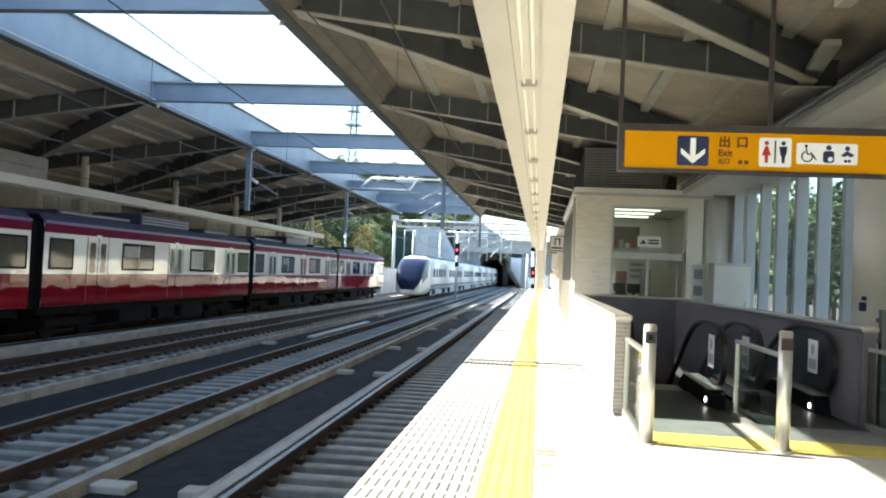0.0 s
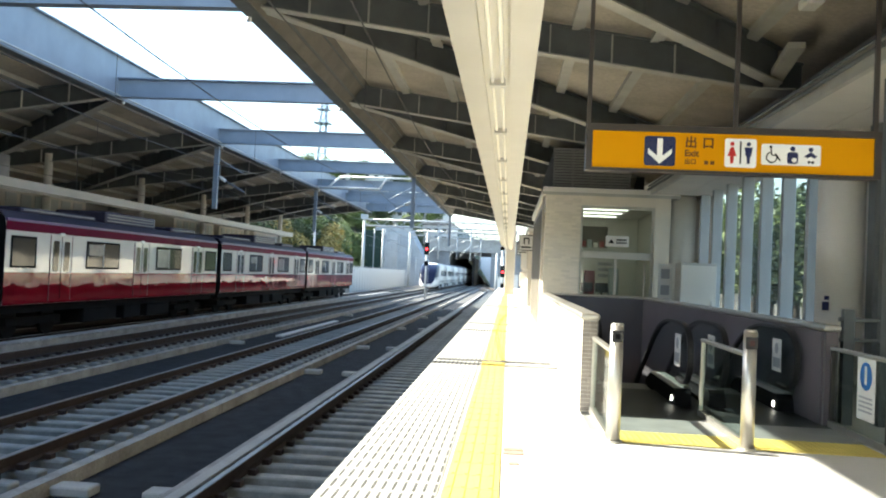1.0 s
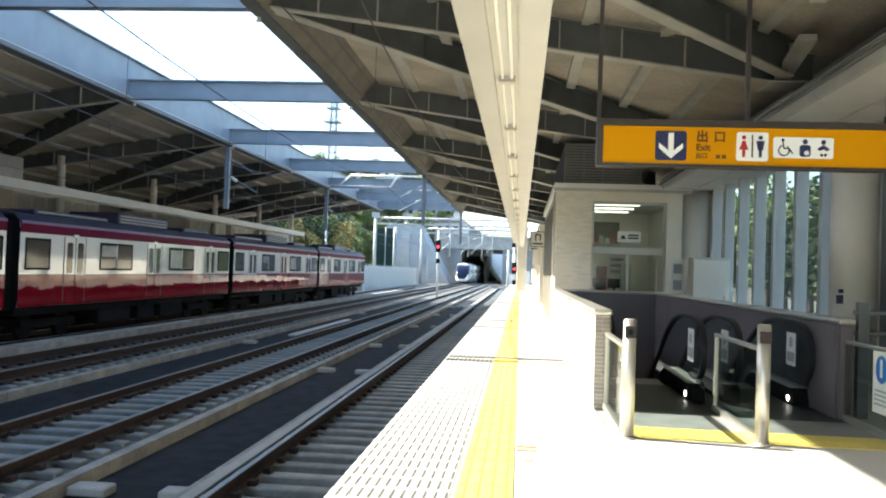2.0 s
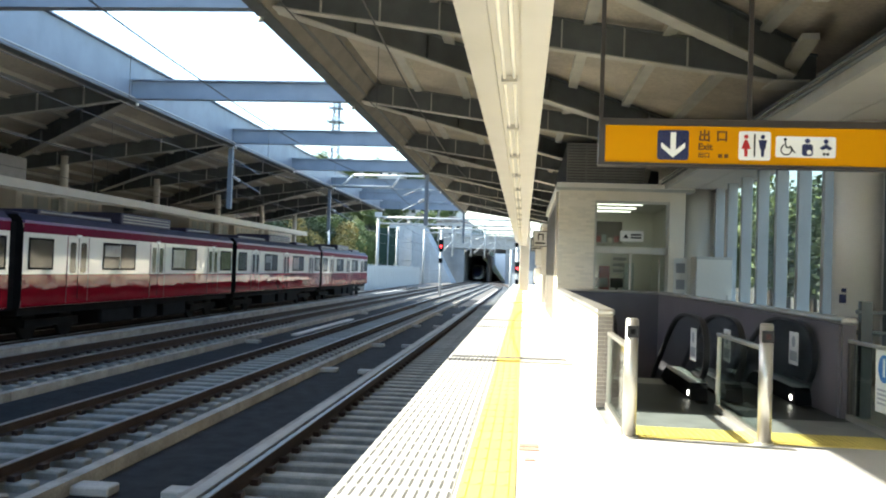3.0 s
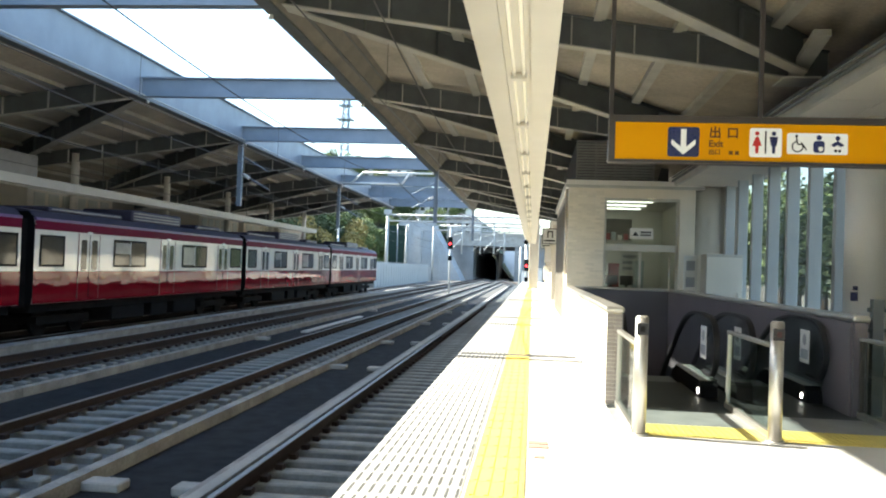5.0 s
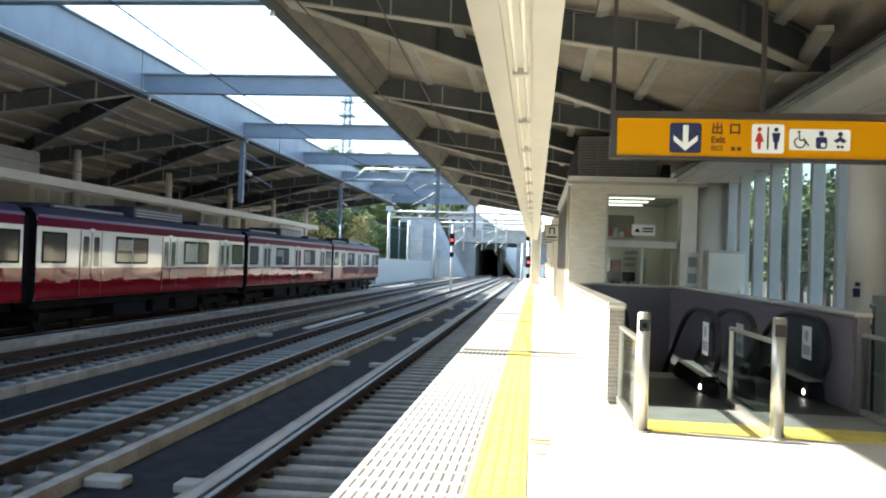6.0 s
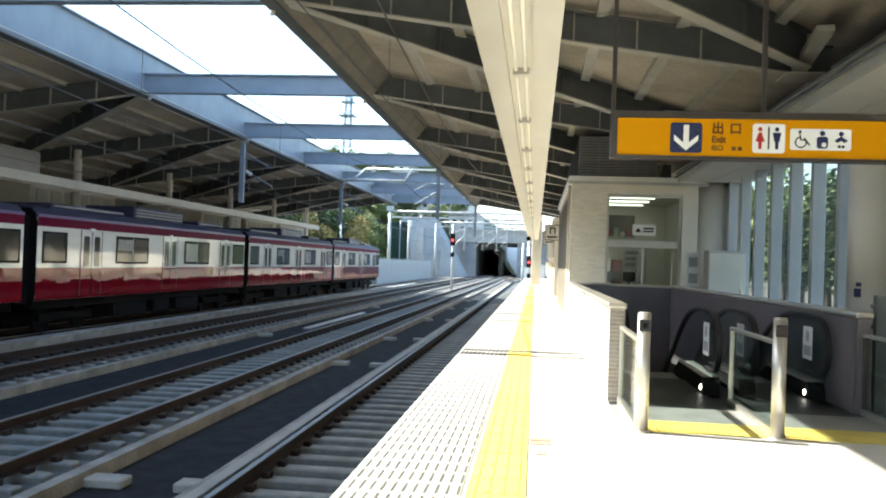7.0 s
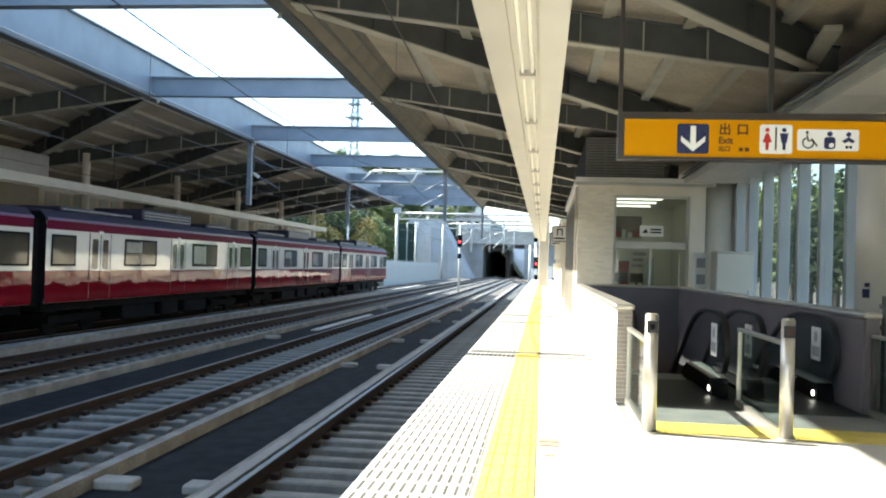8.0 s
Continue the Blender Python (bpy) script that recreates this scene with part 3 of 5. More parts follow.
def glass_guard(x, y0, y1, z1, label):
    g = thing("glass_guard", label, "barrier", "glass guards", pose(x, y0, 0))
    L = y1 - y0
    part("pane", boxes((-0.006, 0.006, 0.03, L - 0.03, 0.06, z1 - 0.04)), M["glass_grey"], g)
    part("top_rail", bevel(boxes((-0.03, 0.03, 0, L, z1 - 0.04, z1)), 0.008, 2), M["stainless"], g)
    part("base_rail", boxes((-0.035, 0.035, 0, L, -0.006, 0.06)), M["stainless"], g)
    for yy in (0.0, L - 0.04):
        part("upright", boxes((-0.022, 0.022, yy, yy + 0.04, 0.06, z1 - 0.04)), M["sign_frame"] if x > 3 else M["stainless"], g)
    return g


glass_guard(1.0, 8.2, 9.8, 0.86, "glass guard panel beside the escalator entrance")
glass_guard(2.27, 8.2, 10.1, 0.88, "glass divider panel between the two escalator entrances")
gr = glass_guard(3.62, 8.35, 9.8, 0.88, "dark-framed glass guard panel with a notice")
nt = thing("guard_notice", "white notice with a blue round mark on the glass guard", "notice", m=pose(3.60, 8.62, 0.22))
part("sheet", boxes((-0.008, -0.002, 0, 0.42, 0, 0.62)), M["sign_white"], nt)
part("mark", rod(bmesh.new(), (-0.008, 0.21, 0.44), (-0.011, 0.21, 0.44), 0.14, 24), M["sign_blue"], nt, "blue disc")
part("symbol", boxes((-0.014, -0.010, 0.185, 0.235, 0.36, 0.54)), M["sign_white"], nt)
for k in range(4):
    part("text_bar", boxes((-0.010, -0.008, 0.05, 0.37, 0.08 + k * 0.045, 0.10 + k * 0.045)), M["sign_grey"], nt)


def balustrade(x, notice):
    """A glass balustrade with a rubber handrail that curls round its head and dips down the slope."""
    b = thing("escalator_balustrade", "glass escalator balustrade with black rubber handrail", "escalator", "escalator balustrades", pose(x, 10.35, 0))
    path = [(0.75, 0.30), (0.35, 0.27), (0.15, 0.36), (0.03, 0.55), (0.06, 0.76), (0.22, 0.93), (0.5, 1.0), (1.0, 1.01), (1.6, 1.0), (2.3, 0.86), (3.2, 0.40), (6.0, -1.22), (9.0, -2.95)]
    for _ in range(2):
        path = [path[0]] + [tuple(a_ + (b_ - a_) * f for a_, b_ in zip(p, q)) for p, q in zip(path, path[1:]) for f in (0.25, 0.75)] + [path[-1]]
    h = bmesh.new()
    for p, q in zip(path, path[1:]):
        bar(h, (0, *p), (0, *q), 0.07, 0.035)
        rod(h, (-0.035, *q), (0.035, *q), 0.0175, 10)
    part("handrail", h, M["black"], b, "black rubber handrail")
    pane = bmesh.new()
    top = [p for k, p in enumerate(path) if k > 12]
    out_ = [(y, z - 0.02) for y, z in top] + [(9.0, -3.7), (3.2, -0.35), (2.2, 0.18), (0.2, 0.18), (0.06, 0.4)]
    prism(pane, out_, -0.006, 0.006, "x")
    part("pane", pane, M["glass_grey"], b, "smoky glass panel")
    sk = bmesh.new()
    prism(sk, [(0.12, -0.004), (2.6, -0.004), (2.6, 0.0), (9.0, -3.7), (9.0, -4.2), (2.3, -0.35), (0.12, -0.3)][:3] + [(9.0, -3.68), (9.0, -4.2), (2.3, -0.32), (0.12, -0.04)], -0.07, 0.07, "x")
    part("skirt", sk, M["under"], b, "black skirt panel")
    dk = bmesh.new()
    prism(dk, [(0.38, -0.002), (0.42, 0.14), (0.50, 0.20), (2.25, 0.20), (2.5, 0.12), (2.7, -0.002)], -0.10, 0.10, "x")
    part("newel_box", dk, M["under"], b, "black newel housing")
    pl = boxes((-0.11, 0.11, 0.48, 2.25, 0.201, 0.215))
    part("deck_plate", bevel(pl, 0.004, 1), M["plate"], b, "pale metal deck plate")
    if x != 2.62:
        part("floor_lamp", rod(bmesh.new(), (-0.105, 0.55, 0.07), (-0.115, 0.55, 0.07), 0.035, 12), M["small_lamp"], b, "small lit floor lamp")
    if notice:
        n = part("sticker", boxes((-0.012, -0.007, 0.62, 0.98, 0.45, 0.86)), M["sign_white"], b, "white notice sticker")
        part("sticker_mark", rod(bmesh.new(), (-0.012, 0.8, 0.74), (-0.015, 0.8, 0.74), 0.07, 16), M["sign_grey"], n)
        part("sticker_bar", boxes((-0.014, -0.012, 0.66, 0.94, 0.50, 0.62)), M["sign_grey"], n)
    return b


for x, n in ((1.12, False), (2.20, True), (2.62, True), (3.44, True)):
    balustrade(x, n)
# moving steps, seen from above their head
for x in (1.66, 3.03):
    e = thing("escalator_steps", "grooved metal steps of a descending escalator", "escalator", "escalator stairs", pose(x, 12.2, 0))
    stp = mesh_of("step", boxes((-0.42, 0.42, 0, 0.41, -0.25, 0)), M["plate"])
    for i in range(12):
        piece("step", stp, e, pose(0, i * 0.4, -0.02 - max(0, i - 1) * 0.22))

# ---------- station office ----------
office = thing("station_office", "beige tiled station office with a glazed front", "building")
cw = part("corner_wall", boxes((0.94, 1.94, 24.01, 24.3, -0.01, 3.84)), M["beige"], office, "pale beige tiled corner")
course = mesh_of("tile", bevel(boxes((0, 0.245, -0.012, 0, 0, 0.057)), 0.004, 1), M["wall_tile"])
half_tile = mesh_of("tile", bevel(boxes((0, 0.121, -0.012, 0, 0, 0.057)), 0.004, 1), M["wall_tile"])
for r in range(46):
    z = 0.92 + r * 0.0632
    if r % 2:
        piece("tile", half_tile, cw, pose(0.945, 24.01, z))
        piece("tile", half_tile, cw, pose(1.813, 24.01, z))
    for c in range(3 if r % 2 else 4):
        piece("tile", course, cw, pose(0.945 + (0.124 if r % 2 else 0.0) + c * 0.248, 24.01, z))
part("side_wall", boxes((0.94, 1.14, 24.3, 35.4, -0.01, 3.84)), M["beige"], office)
for k in range(4):
    part("side_panel", boxes((0.922, 0.938, 25.3 + k * 2.5, 27.75 + k * 2.5, 0.02, 3.6)), M["bronze"], office, "dark bronze wall panel")
part("downpipe", rod(bmesh.new(), (0.90, 24.6, -0.006), (0.90, 24.6, 3.84), 0.035, 10), M["beige"], office, "slim beige downpipe")
part("return_wall", boxes((4.402, 5.49, 24.95, 25.15, -0.01, 3.94)), M["white_wall"], office)
part("lintel", boxes((1.942, 4.4, 24.0, 24.3, 3.58, 3.84)), M["beige"], office)
part("end_pier", boxes((3.98, 4.4, 24, 24.3, -0.01, 3.58)), M["beige"], office)
part("eave", boxes((0.86, 4.6, 23.8, 35.6, 3.84, 4.04)), M["white_wall"], office, "white eave slab")
part("drip_edge", boxes((0.84, 4.62, 23.77, 23.8, 3.82, 3.90)), M["flange"], office)
part("back_wall", boxes((1.14, 4.25, 29, 29.2, -0.01, 3.84)), M["white_wall"], office)
part("right_wall", boxes((4.25, 4.4, 24.3, 35.4, -0.01, 3.84)), M["white_wall"], office)
part("room_ceiling", boxes((1.14, 4.25, 24.3, 29, 3.6, 3.7)), M["white_wall"], office)
for y in (25.2, 26.6, 28.0):
    part("ceiling_lamp", boxes((2.1, 3.4, y, y + 0.16, 3.56, 3.599)), M["office_lamp"], office, "lit ceiling lamp")
gw = part("glazing_frame", boxes((1.942, 3.98, 24.08, 24.16, 3.50, 3.58), (1.942, 3.98, 24.08, 24.16, 2.11, 2.30), (1.942, 2.0, 24.08, 24.16, 0, 3.50), (3.90, 3.98, 24.08, 24.16, 0, 3.50)), M["flange"], office, "grey metal window frame")
for x0, x1, z0, z1 in ((2.0, 3.90, 2.30, 3.50), (2.0, 2.92, 0.02, 2.11), (2.98, 3.90, 0.02, 2.11)):
    part("pane", boxes((x0, x1, 24.11, 24.122, z0, z1)), M["office_glass"], gw)
part("mullion", boxes((2.92, 2.98, 24.08, 24.16, 0, 2.11)), M["flange"], gw)
part("pull_bar", rod(bmesh.new(), (3.74, 24.05, 0.7), (3.74, 24.05, 2.0), 0.02, 10), M["stainless"], gw, "stainless door pull bar")
# the box's dark colour stands in for shade between the slats
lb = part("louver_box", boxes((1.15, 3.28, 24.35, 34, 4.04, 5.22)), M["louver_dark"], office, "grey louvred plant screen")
slat = mesh_of("louver_slat", bevel(boxes((1.13, 3.30, -0.05, 0, 0, 0.05)), 0.006, 1), M["louver"])
for i in range(15):
    piece("louver_slat", slat, lb, pose(0, 24.35, 4.05 + i * 0.079))
for i in range(5):
    part("louver_post", boxes((1.13 + i * 0.533, 1.17 + i * 0.533, 24.28, 24.34, 4.04, 5.22)), M["louver"], lb)
stair = thing("stair_house", "beige stair enclosure further along the platform", "building")
part("wall", bevel(boxes((0.94, 4.4, 44.0, 64, -0.01, 3.84)), 0.02, 1), M["beige"], stair)
part("eave", boxes((0.86, 4.5, 43.8, 64.2, 3.84, 4.0)), M["white_wall"], stair, "white eave slab")
ds = thing("office_sign", "small white sign with black letters on the office glass", "sign", m=pose(2.67, 24.06, 2.45))
part("plate", boxes((-0.02, 0.62, 0, 0.012, 0, 0.30)), M["sign_white"], ds)
part("symbol", prism(bmesh.new(), [(0.05, 0.09), (0.22, 0.09), (0.135, 0.21)], -0.004, 0.0), M["under"], ds)
for z in (0.09, 0.17):
    part("text_bar", boxes((0.27, 0.56, -0.004, 0, z, z + 0.045)), M["under"], ds)
# what stands inside
for x, h, mt in ((2.25, 1.75, "white_wall"), (2.62, 1.8, "red_box"), (3.4, 1.9, "steel_pale")):
    cb = thing("office_cabinet", "tall cabinet inside the station office", "cabinet", "office cabinets", pose(x, 28.2, -0.006))
    part("body", bevel(boxes((-0.16, 0.16, -0.2, 0.2, 0, h)), 0.01, 1), M[mt], cb)
    part("door", boxes((-0.14, 0.14, -0.215, -0.2, 0.05, h - 0.05)), M[mt], cb)
desk = thing("office_counter", "grey office counter behind the glass", "counter", m=pose(2.75, 26.0, -0.006))
part("top", bevel(boxes((-0.7, 0.5, -0.3, 0.3, 0.96, 1.0)), 0.01, 1), M["white_wall"], desk)
part("front", boxes((-0.66, 0.46, -0.26, -0.22, 0, 0.96)), M["louver"], desk)
for x in (-0.4, 0.05):
    mo = thing("monitor", "dark office monitor on the counter", "monitor", "office monitors", pose(2.75 + x, 26.0, 0.994))
    part("screen", bevel(boxes((-0.19, 0.19, -0.02, 0.02, 0.14, 0.42)), 0.008, 1), M["under"], mo)
    part("stand", boxes((-0.03, 0.03, -0.02, 0.06, 0.0, 0.15)), M["under"], mo)
poster = thing("wall_poster", "pale printed posters on the office back wall", "poster", m=pose(3.2, 28.99, 1.5))
part("sheet", boxes((-0.3, 0.3, -0.01, 0, 0, 0.85)), M["sign_white"], poster)
for z in (0.1, 0.3, 0.5):
    part("text_bar", boxes((-0.22, 0.22, -0.014, -0.01, z, z + 0.1)), M["sign_grey"], poster)
shelf = thing("wall_shelf", "white wall shelf with small boxes inside the office", "shelf", m=pose(2.65, 28.75, 2.55))
part("board", boxes((-0.55, 0.6, 0, 0.25, 0, 0.04)), M["white"], shelf)
part("back_board", boxes((-0.55, 0.6, 0.23, 0.248, 0.042, 0.75)), M["soffit_brown"], shelf, "dark back board")
for k in range(5):
    bx = thing("shelf_box", "small box on the office shelf", "box", "boxes on the shelf", pose(2.25 + k * 0.2, 28.86, 2.59))
    part("carton", bevel(boxes((-0.07, 0.07, -0.08, 0.08, 0, 0.16 + 0.05 * (k % 3))), 0.005, 1), M[("white_wall", "red_box", "steel_pale")[k % 3]], bx)
# cabinet and notice by the office
wc = thing("white_cabinet", "white metal equipment cabinet beside the window wall", "cabinet", m=pose(4.75, 22.2, -0.006))
part("body", bevel(boxes((-0.45, 0.45, -0.35, 0.35, 0, 2.05)), 0.015, 2), M["white"], wc)
part("door", boxes((-0.43, 0.43, -0.362, -0.35, 0.06, 1.98)), M["white_wall"], wc)
part("handle", boxes((0.30, 0.34, -0.39, -0.362, 0.95, 1.1)), M["stainless"], wc)
sb = thing("notice_board", "narrow white notice board with dark marks", "sign", m=pose(4.02, 22.4, -0.006))
part("panel", boxes((-0.17, 0.17, -0.02, 0.02, 0.3, 2.0)), M["sign_white"], sb)
for z in (1.62, 1.2, 0.85):
    part("mark", boxes((-0.11, 0.11, -0.025, -0.02, z, z + 0.25)), M["sign_grey"], sb)
part("foot", boxes((-0.2, 0.2, -0.15, 0.15, 0, 0.3)), M["steel_dark"], sb)

# fittings along the office's side
for y, z0, z1, w in ((44.6, 1.9, 2.75, 0.7), (47.0, 0.95, 1.75, 0.7)):
    k = thing("wall_cabinet", "beige wall cabinet on the office side", "cabinet", "wall cabinets", pose(0.94, y, z0))
    part("case", bevel(boxes((-0.35, 0, 0, w, 0, z1 - z0)), 0.015, 1), M["beige"], k)
    part("door", boxes((-0.31, -0.04, -0.012, 0, 0.04, z1 - z0 - 0.04)), M["white_wall"], k)
for y, x in ((41.0, 0.75), (50.0, 0.75)):
    hs = thing("platform_sign", "square white platform sign with a dark mark", "sign", "platform signs", pose(x, y, 2.75))
    part("case", boxes((-0.35, 0.35, -0.06, 0.06, 0, 0.75)), M["sign_frame"], hs)
    part("face", boxes((-0.31, 0.31, -0.066, -0.06, 0.04, 0.71)), M["sign_white"], hs)
    part("mark", boxes((-0.12, -0.06, -0.07, -0.066, 0.3, 0.62), (-0.06, 0.10, -0.07, -0.066, 0.56, 0.62), (0.10, 0.16, -0.07, -0.066, 0.3, 0.62)), M["under"], hs)
    part("text_bar", boxes((-0.25, 0.25, -0.07, -0.066, 0.12, 0.2)), M["under"], hs)
    part("hanger", rod(bmesh.new(), (0, 0, 0.75), (0, 0, roof_z(x) + 0.67 - 2.75), 0.02, 8), M["steel_dark"], hs)
for y in (57.0,):
    sp = thing("loudspeaker", "small dark round platform loudspeaker", "speaker", "loudspeakers", pose(-0.5, y, 3.3))
    part("horn", rod(bmesh.new(), (0, -0.16, 0), (0, 0.12, 0), 0.15, 16, 0.07), M["under"], sp)
    part("bracket", boxes((-0.02, 0.02, -0.02, 0.02, 0.05, 0.25)), M["steel_dark"], sp)

# ---------- outer wall on the platform side ----------
WX = 5.5
SOFFIT = 3.95
for nm, b in (("wall_outer_1", (WX, WX + 0.2, -25, 14.4, -0.01, 7)), ("wall_outer_2", (WX, WX + 0.2, 23.9, 72, -0.01, 7)), ("wall_outer_3", (WX, WX + 0.2, 14.4, 23.9, -0.01, 0.85)), ("wall_outer_4", (WX, WX + 0.2, 14.4, 23.9, SOFFIT, 7))):
    structure(nm, boxes(b), M["white_wall"], "white panelled outer wall of the platform")
for k in range(7):
    structure("soffit_%d" % (k + 1), boxes((3.86, 4.66, -18 + k * 6.0 + 0.01, -12 + k * 6.0 - 0.01, SOFFIT, SOFFIT + 0.05), (4.68, WX - 0.004, -18 + k * 6.0 + 0.01, -12 + k * 6.0 - 0.01, SOFFIT, SOFFIT + 0.05)), M["soffit_white"], "white soffit panels over the window side")
# dark sheet added so the panel gaps read as shaded
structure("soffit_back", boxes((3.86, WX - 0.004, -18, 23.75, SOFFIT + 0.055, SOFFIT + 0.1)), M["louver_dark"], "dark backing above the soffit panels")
gut = thing("gutter_beam", "grey steel edge beam with pipes along the soffit", "beam")
part("channel", boxes((3.78, 3.855, -18, 23.75, SOFFIT - 0.03, SOFFIT + 0.22)), M["flange"], gut)
part("pipe", rod(bmesh.new(), (3.72, -18, SOFFIT + 0.1), (3.72, 23.75, SOFFIT + 0.1), 0.03, 10), M["steel_dark"], gut)
part("pipe", rod(bmesh.new(), (3.73, -18, SOFFIT + 0.2), (3.73, 23.75, SOFFIT + 0.2), 0.02, 10), M["steel_dark"], gut)
for i in range(7):
    f = thing("window_fin", "tall pale blue-grey vertical window fin", "fin", "window fins", pose(5.26, 15.3 + i * 1.4, 0.85))
    part("blade", bevel(boxes((-0.12, 0.12, -0.075, 0.075, 0, SOFFIT - 0.85)), 0.012, 1), M["fin"], f)
    part("edge_strip", boxes((-0.02, 0.0, -0.079, -0.075, 0.02, SOFFIT - 0.9)), M["fin"], f)
win = structure("window_1", boxes((5.60, 5.612, 14.4, 23.9, 0.85, SOFFIT)), M["window_tint"], "clear glass window wall behind the fins")
win.visible_shadow = False
part("window_sill", boxes((5.0, 5.5, 14.4, 23.9, 0.80, 0.846)), M["white_wall"], win)
for y in (13.5, 24.58):
    c = thing("round_column", "thick round white column by the outer wall", "column", "round columns", pose(5.05 if y < 20 else 4.86, y, -0.006))
    part("shaft", rod(bmesh.new(), (0, 0, 0), (0, 0, SOFFIT + 0.005), 0.34, 40), M["white_wall"], c)
    part("base_ring", rod(bmesh.new(), (0, 0, 0), (0, 0, 0.12), 0.352, 40), M["stainless"], c)
num = thing("column_number", "small dark number plate on the column", "plate", m=pose(4.76, 13.24, 1.2))
part("plate", boxes((-0.05, 0.05, -0.012, 0, 0, 0.13), (-0.02, 0.05, -0.012, 0, 0.16, 0.22)), M["navy"], num)

wp = thing("steel_post", "dark steel post standing beside the round column", "post", m=pose(5.32, 12.75, -0.006))
part("post", bevel(boxes((-0.13, 0.13, -0.13, 0.13, 0, SOFFIT + 0.004)), 0.01, 1), M["steel_dark"], wp)
part("base_plate", boxes((-0.17, 0.17, -0.17, 0.17, 0, 0.02)), M["steel_dark"], wp)

# rail in front of the column
rl = thing("handrail", "dark steel handrail beside the escalator guard", "rail", m=pose(0, 0, 0))
for z in (0.95, 1.18):
    part("bar", rod(bmesh.new(), (3.75, 10.0, z), (5.5, 10.0, z), 0.025, 10), M["steel_dark"], rl)
for x in (3.85, 4.25):
    part("post", boxes((x - 0.06, x + 0.06, 9.95, 10.05, -0.006, 1.3 if x < 4 else SOFFIT - 0.002)), M["steel_dark"], rl)

# ---------- the hanging sign ----------
sign = thing("hanging_sign", "orange exit sign board in a dark frame hanging over the escalators", "sign", m=pose(2.05, 8.2, 2.75))
part("board", boxes((-1.315, 1.27, -0.06, 0.06, -0.175, 0.175)), M["sign_orange"], sign)
for b in ((-1.375, 1.33, -0.075, 0.075, 0.177, 0.24), (-1.375, 1.33, -0.075, 0.075, -0.205, -0.177), (-1.375, -1.317, -0.075, 0.075, -0.177, 0.177), (1.272, 1.33, -0.075, 0.075, -0.177, 0.177)):
    part("frame", boxes(b), M["sign_frame"], sign)
for x in (-1.355, 0.02, 1.30):
    part("hanger", boxes((x - 0.02, x + 0.02, -0.02, 0.02, 0.0 if x < -1 else 0.24, roof_z(2.05 + x) + 0.67 - 2.75)), M["sign_frame"], sign)


def rounded(x0, x1, z0, z1, r, y0, y1):
    pts = []
    for cx, cz, a in ((x1 - r, z1 - r, 0), (x0 + r, z1 - r, 90), (x0 + r, z0 + r, 180), (x1 - r, z0 + r, 270)):
        for k in range(5):
            t = radians(a + k * 22.5)
            pts.append((cx + r * math.cos(t), cz + r * math.sin(t)))
    return prism(bmesh.new(), pts, y0, y1)


def letters(text, size, x, z, mat, parent, name="letters"):
    """Writing in the built-in font, as a mesh that stands upright and faces the camera's side."""
    cu = bpy.data.curves.new(name, "FONT")
    cu.body, cu.size, cu.extrude, cu.offset = text, size, 0.0015, size * 0.03
    tmp = bpy.data.objects.new(name, cu)
    scene.collection.objects.link(tmp)
    me = bpy.data.meshes.new_from_object(tmp.evaluated_get(bpy.context.evaluated_depsgraph_get()))
    bpy.data.objects.remove(tmp)
    me.materials.clear()
    me.materials.append(mat)
    ob = new(name, me)
    ob.parent = parent
    ob.matrix_basis = pose(x, -0.0625, z, 90, 0, 0)
    return ob


ap = part("arrow_panel", rounded(-0.83, -0.54, -0.145, 0.135, 0.025, -0.064, -0.058), M["navy"], sign, "navy square with a white arrow")
aw = bmesh.new()
prism(aw, [(-0.71, 0.115), (-0.66, 0.115), (-0.66, -0.05), (-0.575, 0.02), (-0.575, -0.03), (-0.685, -0.125), (-0.795, -0.03), (-0.795, 0.02), (-0.71, -0.05)], -0.067, -0.0645)
part("arrow", aw, M["glow_white"], ap)
letters("出", 0.115, -0.455, 0.045, M["sign_text"], sign)
letters("口", 0.115, -0.295, 0.045, M["sign_text"], sign)
letters("Exit", 0.085, -0.455, -0.045, M["sign_text"], sign)
letters("出口", 0.055, -0.455, -0.115, M["sign_text"], sign)
for x in (-0.27, -0.215):
    part("text_bar", boxes((x, x + 0.038, -0.0635, -0.06, -0.118, -0.082)), M["sign_text"], sign)
tp = part("toilet_panel", rounded(-0.085, 0.205, -0.135, 0.135, 0.025, -0.064, -0.058), M["glow_white"], sign, "white toilet pictogram panel")
part("divider", boxes((0.052, 0.066, -0.067, -0.0645, -0.10, 0.11)), M["under"], tp)
for x, mt, w0, w1 in ((-0.018, "sign_red", 0.012, 0.042), (0.132, "navy", 0.038, 0.024)):
    part("symbol_dot", rod(bmesh.new(), (x, -0.0645, 0.085), (x, -0.067, 0.085), 0.02, 14), M[mt], tp)
    part("symbol", prism(bmesh.new(), [(x - w0, 0.055), (x + w0, 0.055), (x + w1, -0.03), (x + 0.016, -0.03), (x + 0.013, -0.10), (x - 0.013, -0.10), (x - 0.016, -0.03), (x - w1, -0.03)], -0.067, -0.0645), M[mt], tp)
ip = part("service_panel", rounded(0.25, 0.79, -0.10, 0.095, 0.02, -0.064, -0.058), M["glow_white"], sign, "white service pictogram panel")
ring = bmesh.new()
